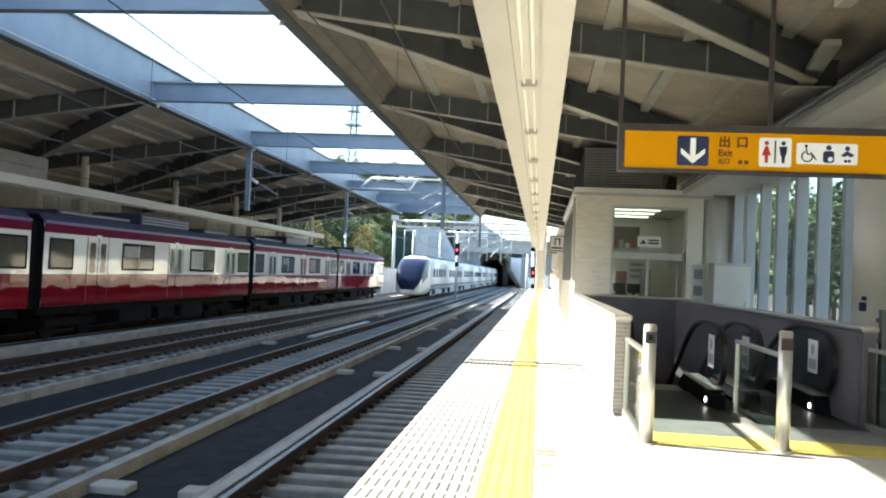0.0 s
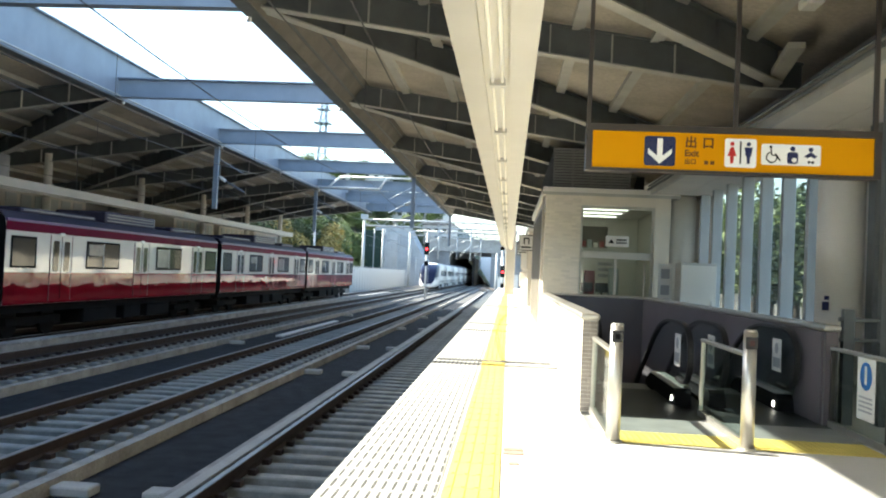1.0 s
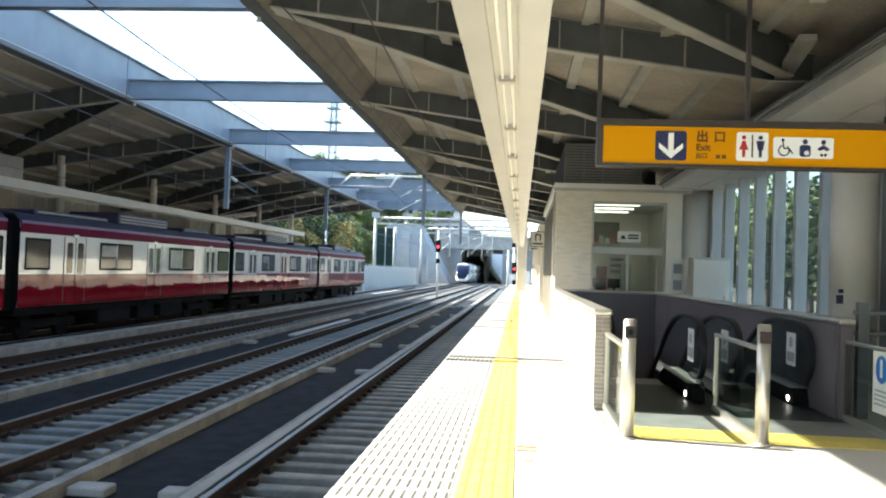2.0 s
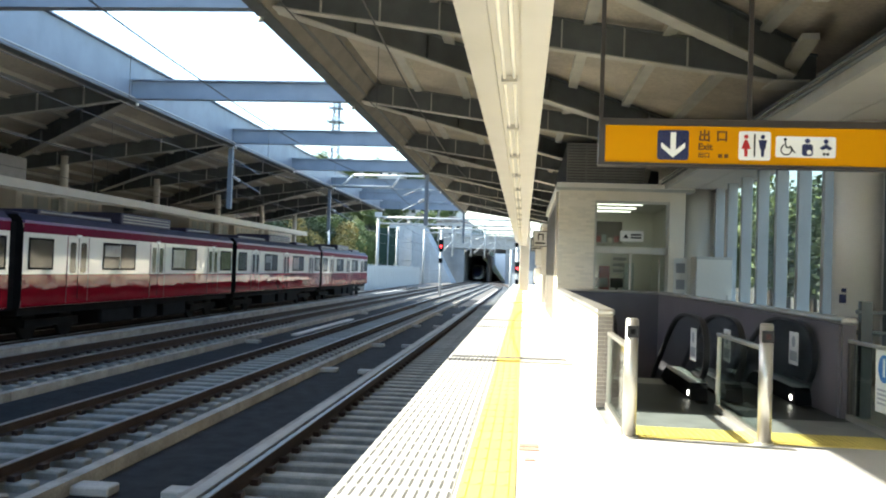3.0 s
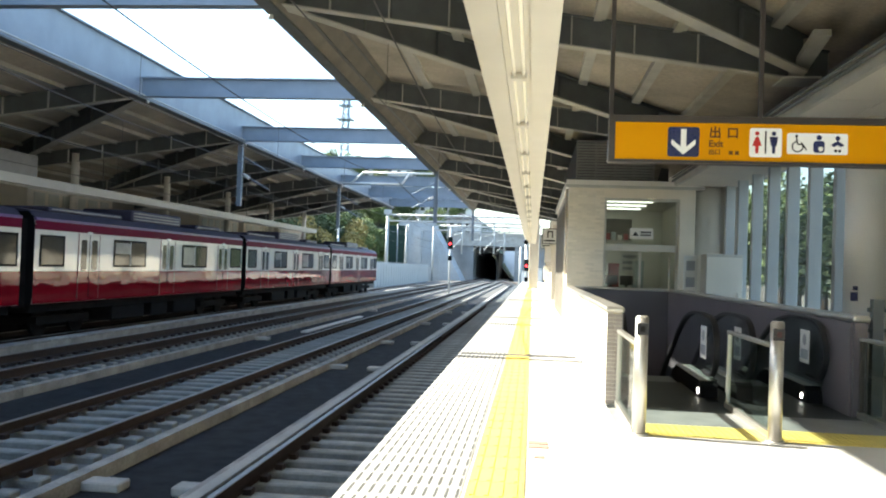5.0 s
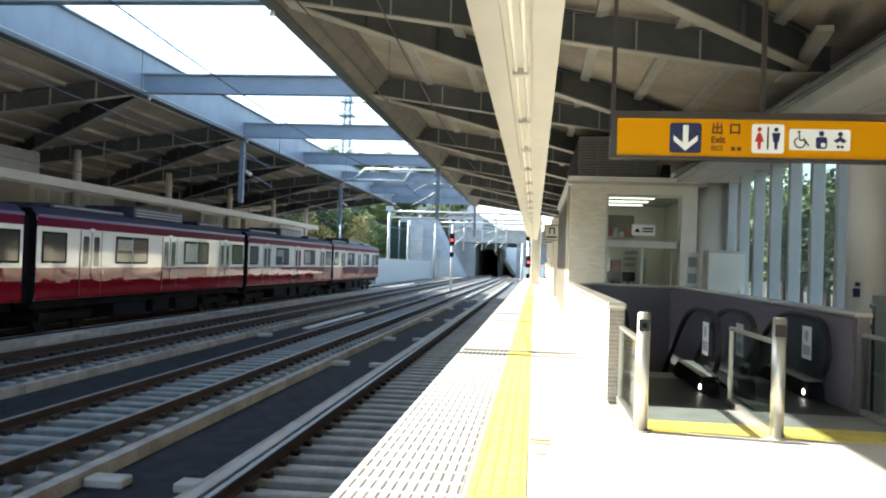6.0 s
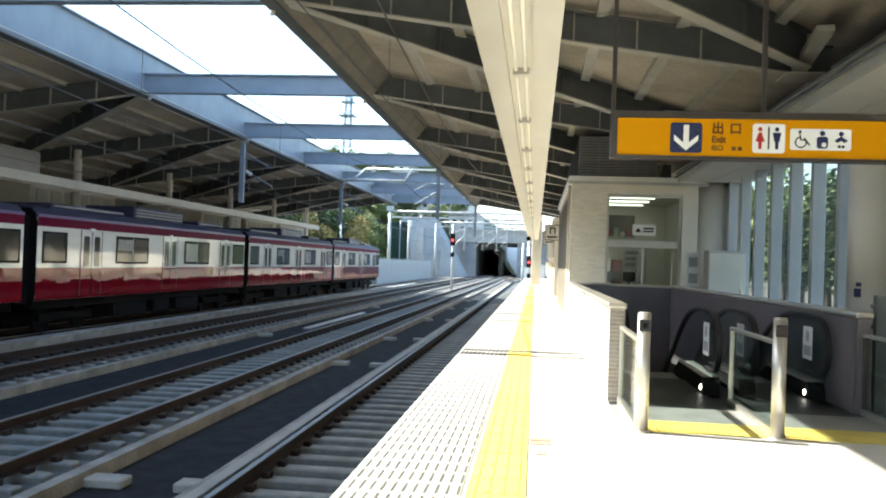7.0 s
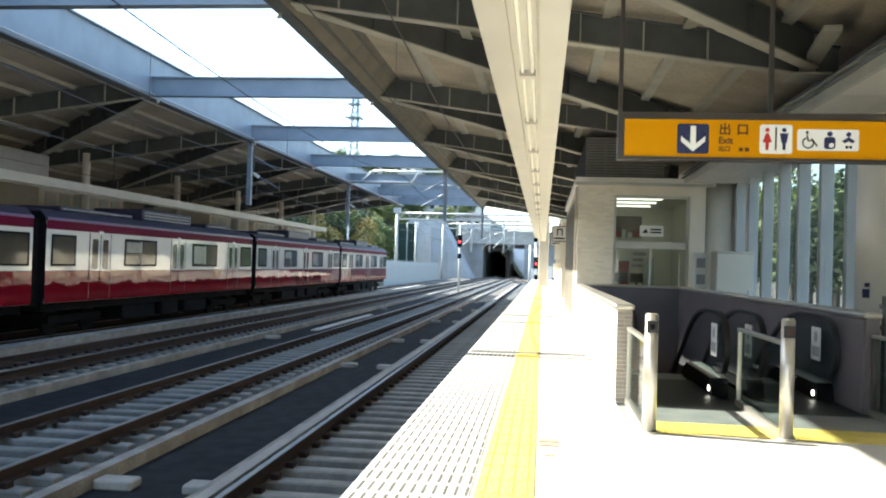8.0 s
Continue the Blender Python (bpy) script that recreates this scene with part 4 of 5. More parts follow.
for k in range(20):
    a, b = math.tau * k / 20, math.tau * (k + 1) / 20
    if not 2 < k < 6:
        bar(ring, (0.345 + 0.048 * math.cos(a), -0.066, -0.03 + 0.048 * math.sin(a)), (0.345 + 0.048 * math.cos(b), -0.066, -0.03 + 0.048 * math.sin(b)), 0.003, 0.012)
bar(ring, (0.335, -0.066, 0.05), (0.345, -0.066, -0.01), 0.003, 0.012)
bar(ring, (0.345, -0.066, -0.01), (0.39, -0.066, -0.01), 0.003, 0.012)
bar(ring, (0.39, -0.066, -0.01), (0.425, -0.066, -0.06), 0.003, 0.012)
part("symbol_wheel", ring, M["under"], ip)
part("symbol_dot", rod(bmesh.new(), (0.335, -0.0645, 0.067), (0.335, -0.067, 0.067), 0.014, 14), M["under"], ip)
part("symbol", rounded(0.485, 0.585, -0.085, 0.025, 0.025, -0.067, -0.0645), M["navy"], ip)
part("symbol_dot", rod(bmesh.new(), (0.535, -0.0645, 0.055), (0.535, -0.067, 0.055), 0.024, 14), M["navy"], ip)
part("symbol_spot", rod(bmesh.new(), (0.55, -0.067, -0.05), (0.55, -0.069, -0.05), 0.022, 14), M["glow_white"], ip)
part("symbol", prism(bmesh.new(), [(0.64, -0.01), (0.70, 0.03), (0.76, -0.01), (0.73, -0.03), (0.70, -0.012), (0.67, -0.03)], -0.067, -0.0645), M["navy"], ip)
part("symbol_dot", rod(bmesh.new(), (0.70, -0.0645, 0.052), (0.70, -0.067, 0.052), 0.022, 14), M["navy"], ip)
for x in (0.685, 0.718):
    part("symbol_dot", rod(bmesh.new(), (x, -0.0645, -0.065), (x, -0.067, -0.065), 0.014, 12), M["under"], ip)

# ---------- far platform ----------
structure("wall_far", boxes((-24.9, -24.7, -25, 72, -0.01, 5.0)), M["far_wall"], "grey-brown wall panels behind the far platform")
# opaque pale panes: the daylight behind them is put into the colour
wnd = mesh_of("window_pane", boxes((0, 0.02, 0, 1.15, 0, 1.0)), M["window_daylight"])
wfr = mesh_of("window_frame", boxes((0, 0.05, -0.06, 0, -0.06, 1.06), (0, 0.05, 1.15, 1.21, -0.06, 1.06), (0, 0.05, 0, 1.15, -0.06, 0), (0, 0.05, 0, 1.15, 1.0, 1.06)), M["white"])
n = 0
for y in (36.0, 37.4, 38.8, 40.2, 41.6, 43.0, 44.4, 52.0, 53.4, 54.8, 56.2, 57.6):
    n += 1
    w = tagged(new("window_%d" % (n + 1)), "opaque window in the far platform wall, pale to stand for daylight", "window", kind="structure")
    w.matrix_basis = pose(-24.69, y, 2.9)
    piece("pane", wnd, w, pose(0, 0, 0))
    piece("window_frame", wfr, w, pose(0.005, 0, 0))
kiosk = thing("platform_cabin", "beige cabin on the far platform behind the train", "cabin", "far platform cabins", pose(-20.5, 30.0, 0))
part("body", bevel(boxes((-1.6, 1.6, 0, 6.5, 0, 4.1)), 0.03, 1), M["beige"], kiosk)
part("roof", boxes((-1.7, 1.7, -0.1, 6.6, 4.1, 4.22)), M["white_wall"], kiosk)
# cabin windows share the pane colour that holds the daylight
for k in range(6):
    part("window", boxes((1.6, 1.63, 0.4 + k * 1.0, 1.1 + k * 1.0, 3.05, 3.8)), M["window_daylight"], kiosk)
for y in (46.5, 54.0, 61.5):
    copy_thing(kiosk, pose(-20.5, y, 0))
box_l = thing("roof_equipment", "pale grey equipment box hung under the far canopy", "box", m=pose(-17.6, 27.0, 4.10))
part("case", bevel(boxes((-0.6, 0.15, -3.0, 1.25, 0, 0.8)), 0.02, 1), M["louver"], box_l)


# ---------- the red train ----------
def red_car():
    c = thing("train_car", "red and cream commuter train car standing at the far platform", "train", "red train cars")
    L = 17.4
    prof = [(-1.38, 1.03), (1.38, 1.03), (1.41, 1.25), (1.41, 3.25), (1.36, 3.5), (1.2, 3.66), (-1.2, 3.66), (-1.36, 3.5), (-1.41, 3.25), (-1.41, 1.25)]
    part("body", prism(bmesh.new(), prof, 0.2, L), M["train_white"], c, "cream painted body shell")
    for s in (-1, 1):
        a, b = sorted((s * 1.405, s * 1.416))
        part("lower_panel", boxes((a, b, 0.2, L, 1.04, 1.97)), M["train_red"], c, "glossy red lower panel")
        part("upper_band", boxes((a, b, 0.2, L, 3.16, 3.42)), M["band_red"], c, "red band under the roof edge")
        a, b = sorted((s * 1.37, s * 1.43))
        part("gutter", boxes((a, b, 0.2, L, 3.42, 3.50)), M["gutter_violet"], c, "violet-grey roof gutter")
    part("roof", prism(bmesh.new(), [(-1.38, 3.5), (1.38, 3.5), (1.2, 3.70), (0.6, 3.78), (-0.6, 3.78), (-1.2, 3.70)], 0.2, L), M["train_roof"], c, "dark ribbed roof")
    part("underframe", boxes((-1.25, 1.25, 0.3, L - 0.2, 0.78, 1.03)), M["under"], c)
    for y0, y1 in ((5.2, 7.6), (8.2, 9.6), (10.2, 12.4)):
        part("equipment_box", bevel(boxes((-1.22, 1.22, y0, y1, 0.28, 0.78)), 0.03, 1), M["under"], c)
    for yb in (2.6, 15.0):
        bg = part("bogie", boxes((-1.0, 1.0, yb - 1.5, yb + 1.5, 0.38, 0.62)), M["under"], c)
        for yw in (yb - 1.05, yb + 1.05):
            for s in (-1, 1):
                part("wheel", rod(bmesh.new(), (s * 0.68, yw, 0.43), (s * 0.82, yw, 0.43), 0.43, 20), M["under"], bg)
    for s in (-1, 1):
        for y0, y1 in ((0.5, 1.7), (4.8, 7.1), (10.4, 12.9), (15.85, 17.2)):
            a, b = sorted((s * 1.412, s * 1.424))
            w = part("window", rounded_side(y0, y1, 2.14, 2.98, 0.08, a, b), M["window"], c, "dark window pane")
            ring_ = boxes(*[(*sorted((s * 1.415, s * 1.428)), *yz) for yz in ((y0 - 0.05, y0 + 0.02, 2.10, 3.02), (y1 - 0.02, y1 + 0.05, 2.10, 3.02), (y0 + 0.02, y1 - 0.02, 2.96, 3.02), (y0 + 0.02, y1 - 0.02, 2.10, 2.16))])
            part("window_frame", ring_, M["under"], w, "dark window frame")
            a, b = sorted((s * 1.424, s * 1.432))
            if y1 - y0 > 1.5:
                part("blind", boxes((a, b - 0.004, y0 + 0.08, (y0 + y1) / 2 - 0.03, 2.55 if y0 < 8 else 2.2, 2.92)), M["window_pale"], w, "lowered pale blind")
                part("bar", boxes((a, b, (y0 + y1) / 2 - 0.02, (y0 + y1) / 2 + 0.02, 2.14, 2.98)), M["galvanised"], w)
        for y0 in (2.55, 8.4, 14.25):
            a, b = sorted((s * 1.414, s * 1.420))
            d = part("door", boxes((a, b, y0, y0 + 1.26, 1.16, 3.10)), M["train_white"], c, "sliding double door")
            part("door_panel", boxes((min(s * 1.42, s * 1.424), max(s * 1.42, s * 1.424), y0, y0 + 1.26, 1.16, 1.96)), M["train_red"], d)
            for o in (0.14, 0.78):
                part("door_window", rounded_side(y0 + o, y0 + o + 0.34, 2.0, 2.95, 0.07, *sorted((s * 1.419, s * 1.428))), M["window"], d)
            part("gap", boxes((*sorted((s * 1.419, s * 1.43)), y0 + 0.62, y0 + 0.645, 1.16, 3.10)), M["under"], d)
            for yy in (y0 - 0.02, y0 + 1.26):
                part("jamb", boxes((*sorted((s * 1.412, s * 1.426)), yy - 0.015, yy + 0.02, 1.1, 3.12)), M["door_edge"], d)
            part("door_lamp", boxes((*sorted((s * 1.41, s * 1.45)), y0 + 0.5, y0 + 0.75, 3.12, 3.2)), M["insulator"], d)
    for y0, y1, h in ((1.6, 6.2, 0.16), (6.9, 11.2, 0.42), (12.8, 15.6, 0.18)):
        u = part("air_conditioner", bevel(boxes((-0.95, 0.95, y0, y1, 3.72, 3.74 + h)), 0.06, 2), M["train_roof"], c, "dark grey roof air conditioner")
        for k in range(3 if h > 0.3 else 1):
            z = 3.80 + k * 0.11
            part("grille", boxes((0.945, 0.962, y0 + 0.15, y1 - 0.15, z, z + 0.05)), M["louver"], u, "pale grille slot")
    # black sheet hides the cream end: shade of the gap between cars
    part("end_shade", prism(bmesh.new(), prof, 0.165, 0.197), M["under"], c, "black sheet over the car's end for the shade between cars")
    part("gangway", boxes((-1.2, 1.2, -0.42, 0.16, 0.95, 3.45)), M["under"], c, "black gangway bellows")
    return c


def rounded_side(y0, y1, z0, z1, r, x0, x1):
    pts = []
    for cy, cz, a in ((y1 - r, z1 - r, 0), (y0 + r, z1 - r, 90), (y0 + r, z0 + r, 180), (y1 - r, z0 + r, 270)):
        for k in range(4):
            t = radians(a + k * 30)
            pts.append((cy + r * math.cos(t), cz + r * math.sin(t)))
    return prism(bmesh.new(), pts, x0, x1, "x")


car = red_car()
car.matrix_basis = pose(TRACKS[3], 4.6, RAIL)
for i in (1, 2, 3):
    copy_thing(car, pose(TRACKS[3], 4.6 + 17.85 * i, RAIL))

# ---------- the express train ----------
express = thing("express_train", "white and navy streamlined express train running away", "train")


def ring_at(w, zb, zt, n=36):
    """A rounded cross-section, as (x, z)."""
    pts = []
    for k in range(n):
        a = math.tau * k / n
        cx, cz = math.cos(a), math.sin(a)
        e = 0.45
        pts.append((w * math.copysign(abs(cx) ** e, cx), (zb + zt) / 2 + (zt - zb) / 2 * math.copysign(abs(cz) ** e, cz)))
    return pts


shell, screen = bmesh.new(), bmesh.new()
NOSE = [(0.0, 0.60, 0.46, 0.80), (0.3, 1.0, 0.34, 1.75), (0.8, 1.18, 0.29, 2.4), (1.5, 1.29, 0.28, 2.95), (2.3, 1.35, 0.28, 3.35), (3.2, 1.39, 0.28, 3.62), (4.2, 1.40, 0.28, 3.8), (5.2, 1.40, 0.28, 3.88)]
stations = []
for a, b in zip(NOSE, NOSE[1:]):
    stations += [tuple(p + (q - p) * k / 3 for p, q in zip(a, b)) for k in range(3)]
stations.append(NOSE[-1])
rings = []
for y, w, zb, zt in stations:
    rings.append([(x, y, z) for x, z in ring_at(w, zb, zt)])


def navy_zone(p):
    """The dark screen: the upper front, narrowing to the chin and cut off by a slanting line along each side."""
    return p[1] < 0.45 + (p[2] - 0.6) * 1.4 and p[2] > 0.60 and abs(p[0]) < 0.45 + (p[2] - 0.6) * 0.75 and p[2] < 3.6


caches = {id(shell): {}, id(screen): {}}
def vert(bm, p):
    c = caches[id(bm)]
    if p not in c:
        c[p] = bm.verts.new(p)
    return c[p]


for ra, rb in zip(rings, rings[1:]):
    for k in range(36):
        q = (ra[k], ra[(k + 1) % 36], rb[(k + 1) % 36], rb[k])
        mid = tuple(sum(p[i] for p in q) / 4 for i in range(3))
        bm = screen if navy_zone(mid) else shell
        f = bm.faces.new([vert(bm, p) for p in q])
        f.smooth = True
shell.faces.new([vert(shell, p) for p in rings[0]])
part("nose_shell", shell, M["express_white"], express, "white streamlined nose")
part("nose_screen", screen, M["express_navy"], express, "dark navy nose and windscreen")
for i in range(7):
    y0, y1 = (5.2, 18.9) if i == 0 else (19.0 + 19 * (i - 1) + 0.15, 19.0 + 19 * i - 0.15)
    cb = bmesh.new()
    prism(cb, ring_at(1.40, 0.55, 3.88), y0, y1)
    for f in cb.faces:
        f.smooth = len(f.verts) == 4
    cr = part("car_body", cb, M["express_white"], express, "white car body")
    part("roof_band", prism(bmesh.new(), [(-1.2, 3.6), (1.2, 3.6), (0.9, 3.93), (-0.9, 3.93)], y0, y1), M["train_roof"], cr)
    for s in (-1, 1):
        a, b = sorted((s * 1.385, s * 1.415))
        y = y0 + (2.2 if i else 1.6)
        while y < y1 - 2.4:
            part("window", rounded_side(y, y + 1.5, 1.95, 2.75, 0.12, a, b), M["window"], cr)
            y += 2.25
        part("stripe", boxes((a, b, y0 + 0.05, y1 - 0.05, 1.10, 1.22)), M["express_navy"], cr, "navy stripe")
        part("skirt", boxes((*sorted((s * 1.2, s * 1.34)), y0 + 0.3, y1 - 0.3, 0.25, 0.7)), M["galvanised"], cr)
    for yb in (y0 + 2.6, y1 - 2.6):
        bg = part("bogie", boxes((-1.36, 1.36, yb - 1.3, yb + 1.3, 0.3, 0.75)), M["under"], cr)
        for yw in (yb - 1.0, yb + 1.0):
            for s in (-0.75, 0.75):
                part("wheel", rod(bmesh.new(), (s - 0.06, yw, 0.42), (s + 0.06, yw, 0.42), 0.42, 18), M["under"], bg)
    part("gangway", boxes((-0.8, 0.8, y1 - 0.05, y1 + 0.35, 0.9, 3.3)), M["under"], cr)

# ---------- roof details ----------
for y0, tall in ((FRAMES[8] + 0.3, 0.6), (FRAMES[9] + 0.6, 1.2)):
    g = thing("end_girder", "deep blue-grey girder closing the roof opening", "girder", "end girders", pose(0, y0, 0))
    part("web", boxes((GAP_L + 0.15, GAP_R - 0.15, -0.03, 0.03, 6.4, 6.4 + tall)), M["steel_blue"], g)
    for z in (6.36, 6.4 + tall):
        part("flange", boxes((GAP_L + 0.15, GAP_R - 0.15, -0.15, 0.15, z, z + 0.04)), M["steel_blue"], g)
pf = thing("pipe_frame", "white pipe frame across the roof opening", "frame", m=pose(0, FRAMES[7] - 0.3, 0))
for a, b in (((GAP_L + 0.1, 0, 6.32), (-7.9, 0, 6.32)), ((-11.0, 0, 6.32), (-10.3, 0, 6.98)), ((-7.9, 0, 6.32), (-7.5, 0, 6.98)), ((-10.3, 0, 6.98), (GAP_R - 0.1, 0, 6.98))):
    part("pipe", rod(bmesh.new(), a, b, 0.06, 10), M["insulator"], pf)
for x, z in ((-6.85, 4.15), (-11.2, 4.15), (-2.53, 4.15), (-15.4, 4.15)):
    w = thing("overhead_wire", "thin dark overhead contact wire above a track", "cable", "overhead wires")
    part("contact_wire", rod(bmesh.new(), (x, -25, z), (x, 199, z), 0.009, 6), M["wire"], w)
    cat = bmesh.new()
    for i in range(7):
        a, b = -23 + i * 32, -23 + (i + 1) * 32
        pts = [(x, a + (b - a) * k / 10, z + 1.0 + 0.58 * (2 * k / 10 - 1) ** 2) for k in range(11)]
        for p, q in zip(pts, pts[1:]):
            rod(cat, p, q, 0.015, 5)
    part("carrier_wire", cat, M["wire"], w)
    for i in range(20):
        y = -10 + i * 8
        part("dropper", rod(bmesh.new(), (x, y, z), (x, y, z + 1.05), 0.005, 5), M["wire"], w)
# drop posts with registration arms under the opening's edges
for x, s, ys in ((GAP_L - 0.1, 1, (FRAMES[5], FRAMES[7])), (GAP_R + 0.1, -1, (FRAMES[6], FRAMES[9]))):
    for y in ys:
        p = thing("catenary_drop_post", "grey steel drop post holding the overhead wire", "post", "drop posts", pose(x, y + 0.25, 0))
        part("post", boxes((-0.09, 0.09, -0.09, 0.09, 3.65, 6.6)), M["steel_blue"], p)
        part("arm", rod(bmesh.new(), (0, 0, 5.0), (s * 1.2, 0, 4.35), 0.03, 8), M["steel_blue"], p)
        part("stay", rod(bmesh.new(), (0, 0, 5.7), (s * 1.2, 0, 5.05), 0.024, 8), M["steel_blue"], p)
        part("insulator", rod(bmesh.new(), (s * 0.12, 0, 4.93), (s * 0.4, 0, 4.78), 0.07, 10), M["insulator"], p)
lampb = mesh_of("lens", rod(bmesh.new(), (0, 0, 0), (0, 0, 0.09), 0.05, 10), M["insulator"])
for x in (GAP_L, GAP_R):
    for y in FRAMES[3:9]:
        l = thing("edge_fitting", "small white fitting on the girder's lower edge", "fitting", "girder fittings", pose(x + (0.1 if x == GAP_L else -0.1), y + 0.2, 6.075))
        piece("cap", lampb, l, pose(0, 0, 0))
for x, z in ((GAP_R - 0.25, 6.9), (GAP_L + 0.16, 6.26)):
    cd = thing("conduit", "thin grey cable conduit along the roof opening", "pipe", "roof conduits")
    part("pipe", rod(bmesh.new(), (x, Y0, z), (x, Y1, z), 0.03, 8), M["galvanised"], cd)
for x in (GAP_R + 0.35, GAP_R + 0.6):
    cd = thing("conduit", "thin grey cable conduit along the soffit board", "pipe", "roof conduits")
    z = 6.20 + (x - GAP_R - 0.145) * 1.24 - 0.03
    part("pipe", rod(bmesh.new(), (x, Y0, z), (x, Y1, z), 0.025, 8), M["steel_dark"], cd)
endcol = thing("canopy_end_column", "beige clad column at the end of the canopy", "column", m=pose(0.05, 71, -0.006))
part("shaft", bevel(boxes((-0.4, 0.4, -0.4, 0.4, 0, 5.85)), 0.03, 1), M["beige"], endcol)
spot = thing("roof_lamp", "small white lamp box under the roof", "lamp", m=pose(4.0, 12.0, 5.4))
part("case", bevel(boxes((-0.12, 0.12, -0.2, 0.2, 0, 0.15)), 0.02, 1), M["insulator"], spot)
part("stem", boxes((-0.02, 0.02, -0.02, 0.02, 0.15, 0.65)), M["steel_dark"], spot)


# ---------- beyond the platforms ----------
def gantry(y, x0, x1, z):
    g = thing("catenary_gantry", "white steel gantry carrying the overhead wires", "gantry", "gantries", pose(0, y, -1.7))
    for x in (x0, x1):
        m = part("mast", rod(bmesh.new(), (x, 0, 0), (x, 0, z + 2.6), 0.24, 14, 0.2), M["galvanised"], g)
        part("mast_cap", boxes((x - 0.5, x + 0.5, -0.3, 0.3, z + 2.2, z + 2.9)), M["galvanised"], m)
    for dz in (0.0, 0.9):
        part("chord", rod(bmesh.new(), (x0, 0, z + 1.3 + dz), (x1, 0, z + 1.3 + dz), 0.13, 8), M["galvanised"], g)
    n = int((x1 - x0) / 1.2)
    for k in range(n):
        a, b = x0 + (x1 - x0) * k / n, x0 + (x1 - x0) * (k + 1) / n
        part("lattice", rod(bmesh.new(), (a, 0, z + 1.3 + 0.9 * (k % 2)), (b, 0, z + 2.2 - 0.9 * (k % 2)), 0.06, 6), M["galvanised"], g)
    for x in (TRACKS[2], TRACKS[1]):
        h = part("hanger_post", rod(bmesh.new(), (x + 1.2, 0, z + 1.3), (x + 1.2, 0, z - 3.2), 0.11, 8), M["galvanised"], g)
        part("arm", rod(bmesh.new(), (x + 1.2, 0, z - 1.0), (x - 0.3, 0, z - 2.6), 0.06, 8), M["galvanised"], h)
        part("stay", rod(bmesh.new(), (x + 1.2, 0, z - 0.2), (x - 0.2, 0, z - 0.6), 0.05, 8), M["galvanised"], h)
    return g


gantry(122, -21.2, 0.3, 8.3)
gantry(165, -19.5, 0.8, 9.0)
for x, y, h in ((-27.5, 118, 8.5), (-22.6, 150, 10.5), (-17.5, 178, 11), (-1.6, 108, 6.0), (-1.0, 116, 7.0)):
    p = thing("line_pole", "pale grey pole standing beside the railway", "pole", "line poles", pose(x, y, -1.7))
    part("shaft", rod(bmesh.new(), (0, 0, 0), (0, 0, h), 0.2, 12, 0.15), M["galvanised"], p)
    part("bracket", boxes((-0.5, 0.5, -0.06, 0.06, h - 0.7, h - 0.58)), M["galvanised"], p)


def rail_signal(x, y, zl, scale=1.0):
    s = thing("railway_signal", "railway signal showing a red light on a pale post", "signal", "railway signals", pose(x, y, -1.5))
    part("mast", rod(bmesh.new(), (0, 0, 0), (0, 0, zl + 1.9), 0.11, 12), M["galvanised"], s)
    hd = part("head", bevel(boxes((-0.27, 0.27, -0.22, 0.0, zl - 0.5, zl + 0.85)), 0.08, 2), M["under"], s, "black signal head")
    part("red_lamp", rod(bmesh.new(), (0, -0.225, zl + 0.1), (0, -0.26, zl + 0.1), 0.13, 16), M["signal_red"], hd, "glowing red lens")
    for dz in (0.6, -0.35):
        part("dark_lamp", rod(bmesh.new(), (0, -0.222, zl + dz), (0, -0.25, zl + dz), 0.13, 16), M["window"], hd)
    part("hood", rod(bmesh.new(), (0, -0.25, zl + 0.32), (0, -0.5, zl + 0.3), 0.05, 8), M["under"], hd)
    part("box", boxes((-0.2, 0.2, -0.2, 0.1, zl - 1.7, zl - 1.2)), M["under"], s)
    part("ladder", boxes((0.2, 0.24, 0.1, 0.16, 0.2, zl + 0.6)), M["galvanised"], s)
    return s


rail_signal(-9.0, 92, 5.4)
rail_signal(-0.75, 98, 3.3)

lid = thing("trough_lid", "long white trough lid lying between two tracks", "lid", "trough lids", pose(-9.25, 40.0, GRAVEL))
part("slab", bevel(boxes((-0.14, 0.14, -5.8, 5.8, 0, 0.07)), 0.01, 1), M["white"], lid)
# fence on the far side
fence = thing("trackside_fence", "pale metal panel fence beside the railway", "fence", m=pose(0, 0, -1.7))
panel = mesh_of("panel", bevel(boxes((-0.05, 0.05, 0.04, 1.96, 0, 3.4)), 0.02, 1), M["galvanised"])
post = mesh_of("post", boxes((-0.08, 0.08, -0.08, 0.08, 0, 3.6)), M["galvanised"])
for i in range(26):
    a = pose(-20.2 + 0.02 * i, 108 + 2.0 * i, 0)
    piece("panel", panel, fence, a)
    piece("post", post, fence, a)
net = thing("safety_net", "dark green safety net screen beside the retaining wall", "net", m=pose(-27.6, 172, -1.9))
part("screen", bevel(boxes((-2.4, 2.2, -0.1, 0.1, 0, 11.5)), 0.03, 1), M["net"], net)
for k in range(3):
    part("post", rod(bmesh.new(), (-2.3 + k * 2.2, -0.15, 0), (-2.3 + k * 2.2, -0.15, 11.8), 0.1, 8), M["galvanised"], net)
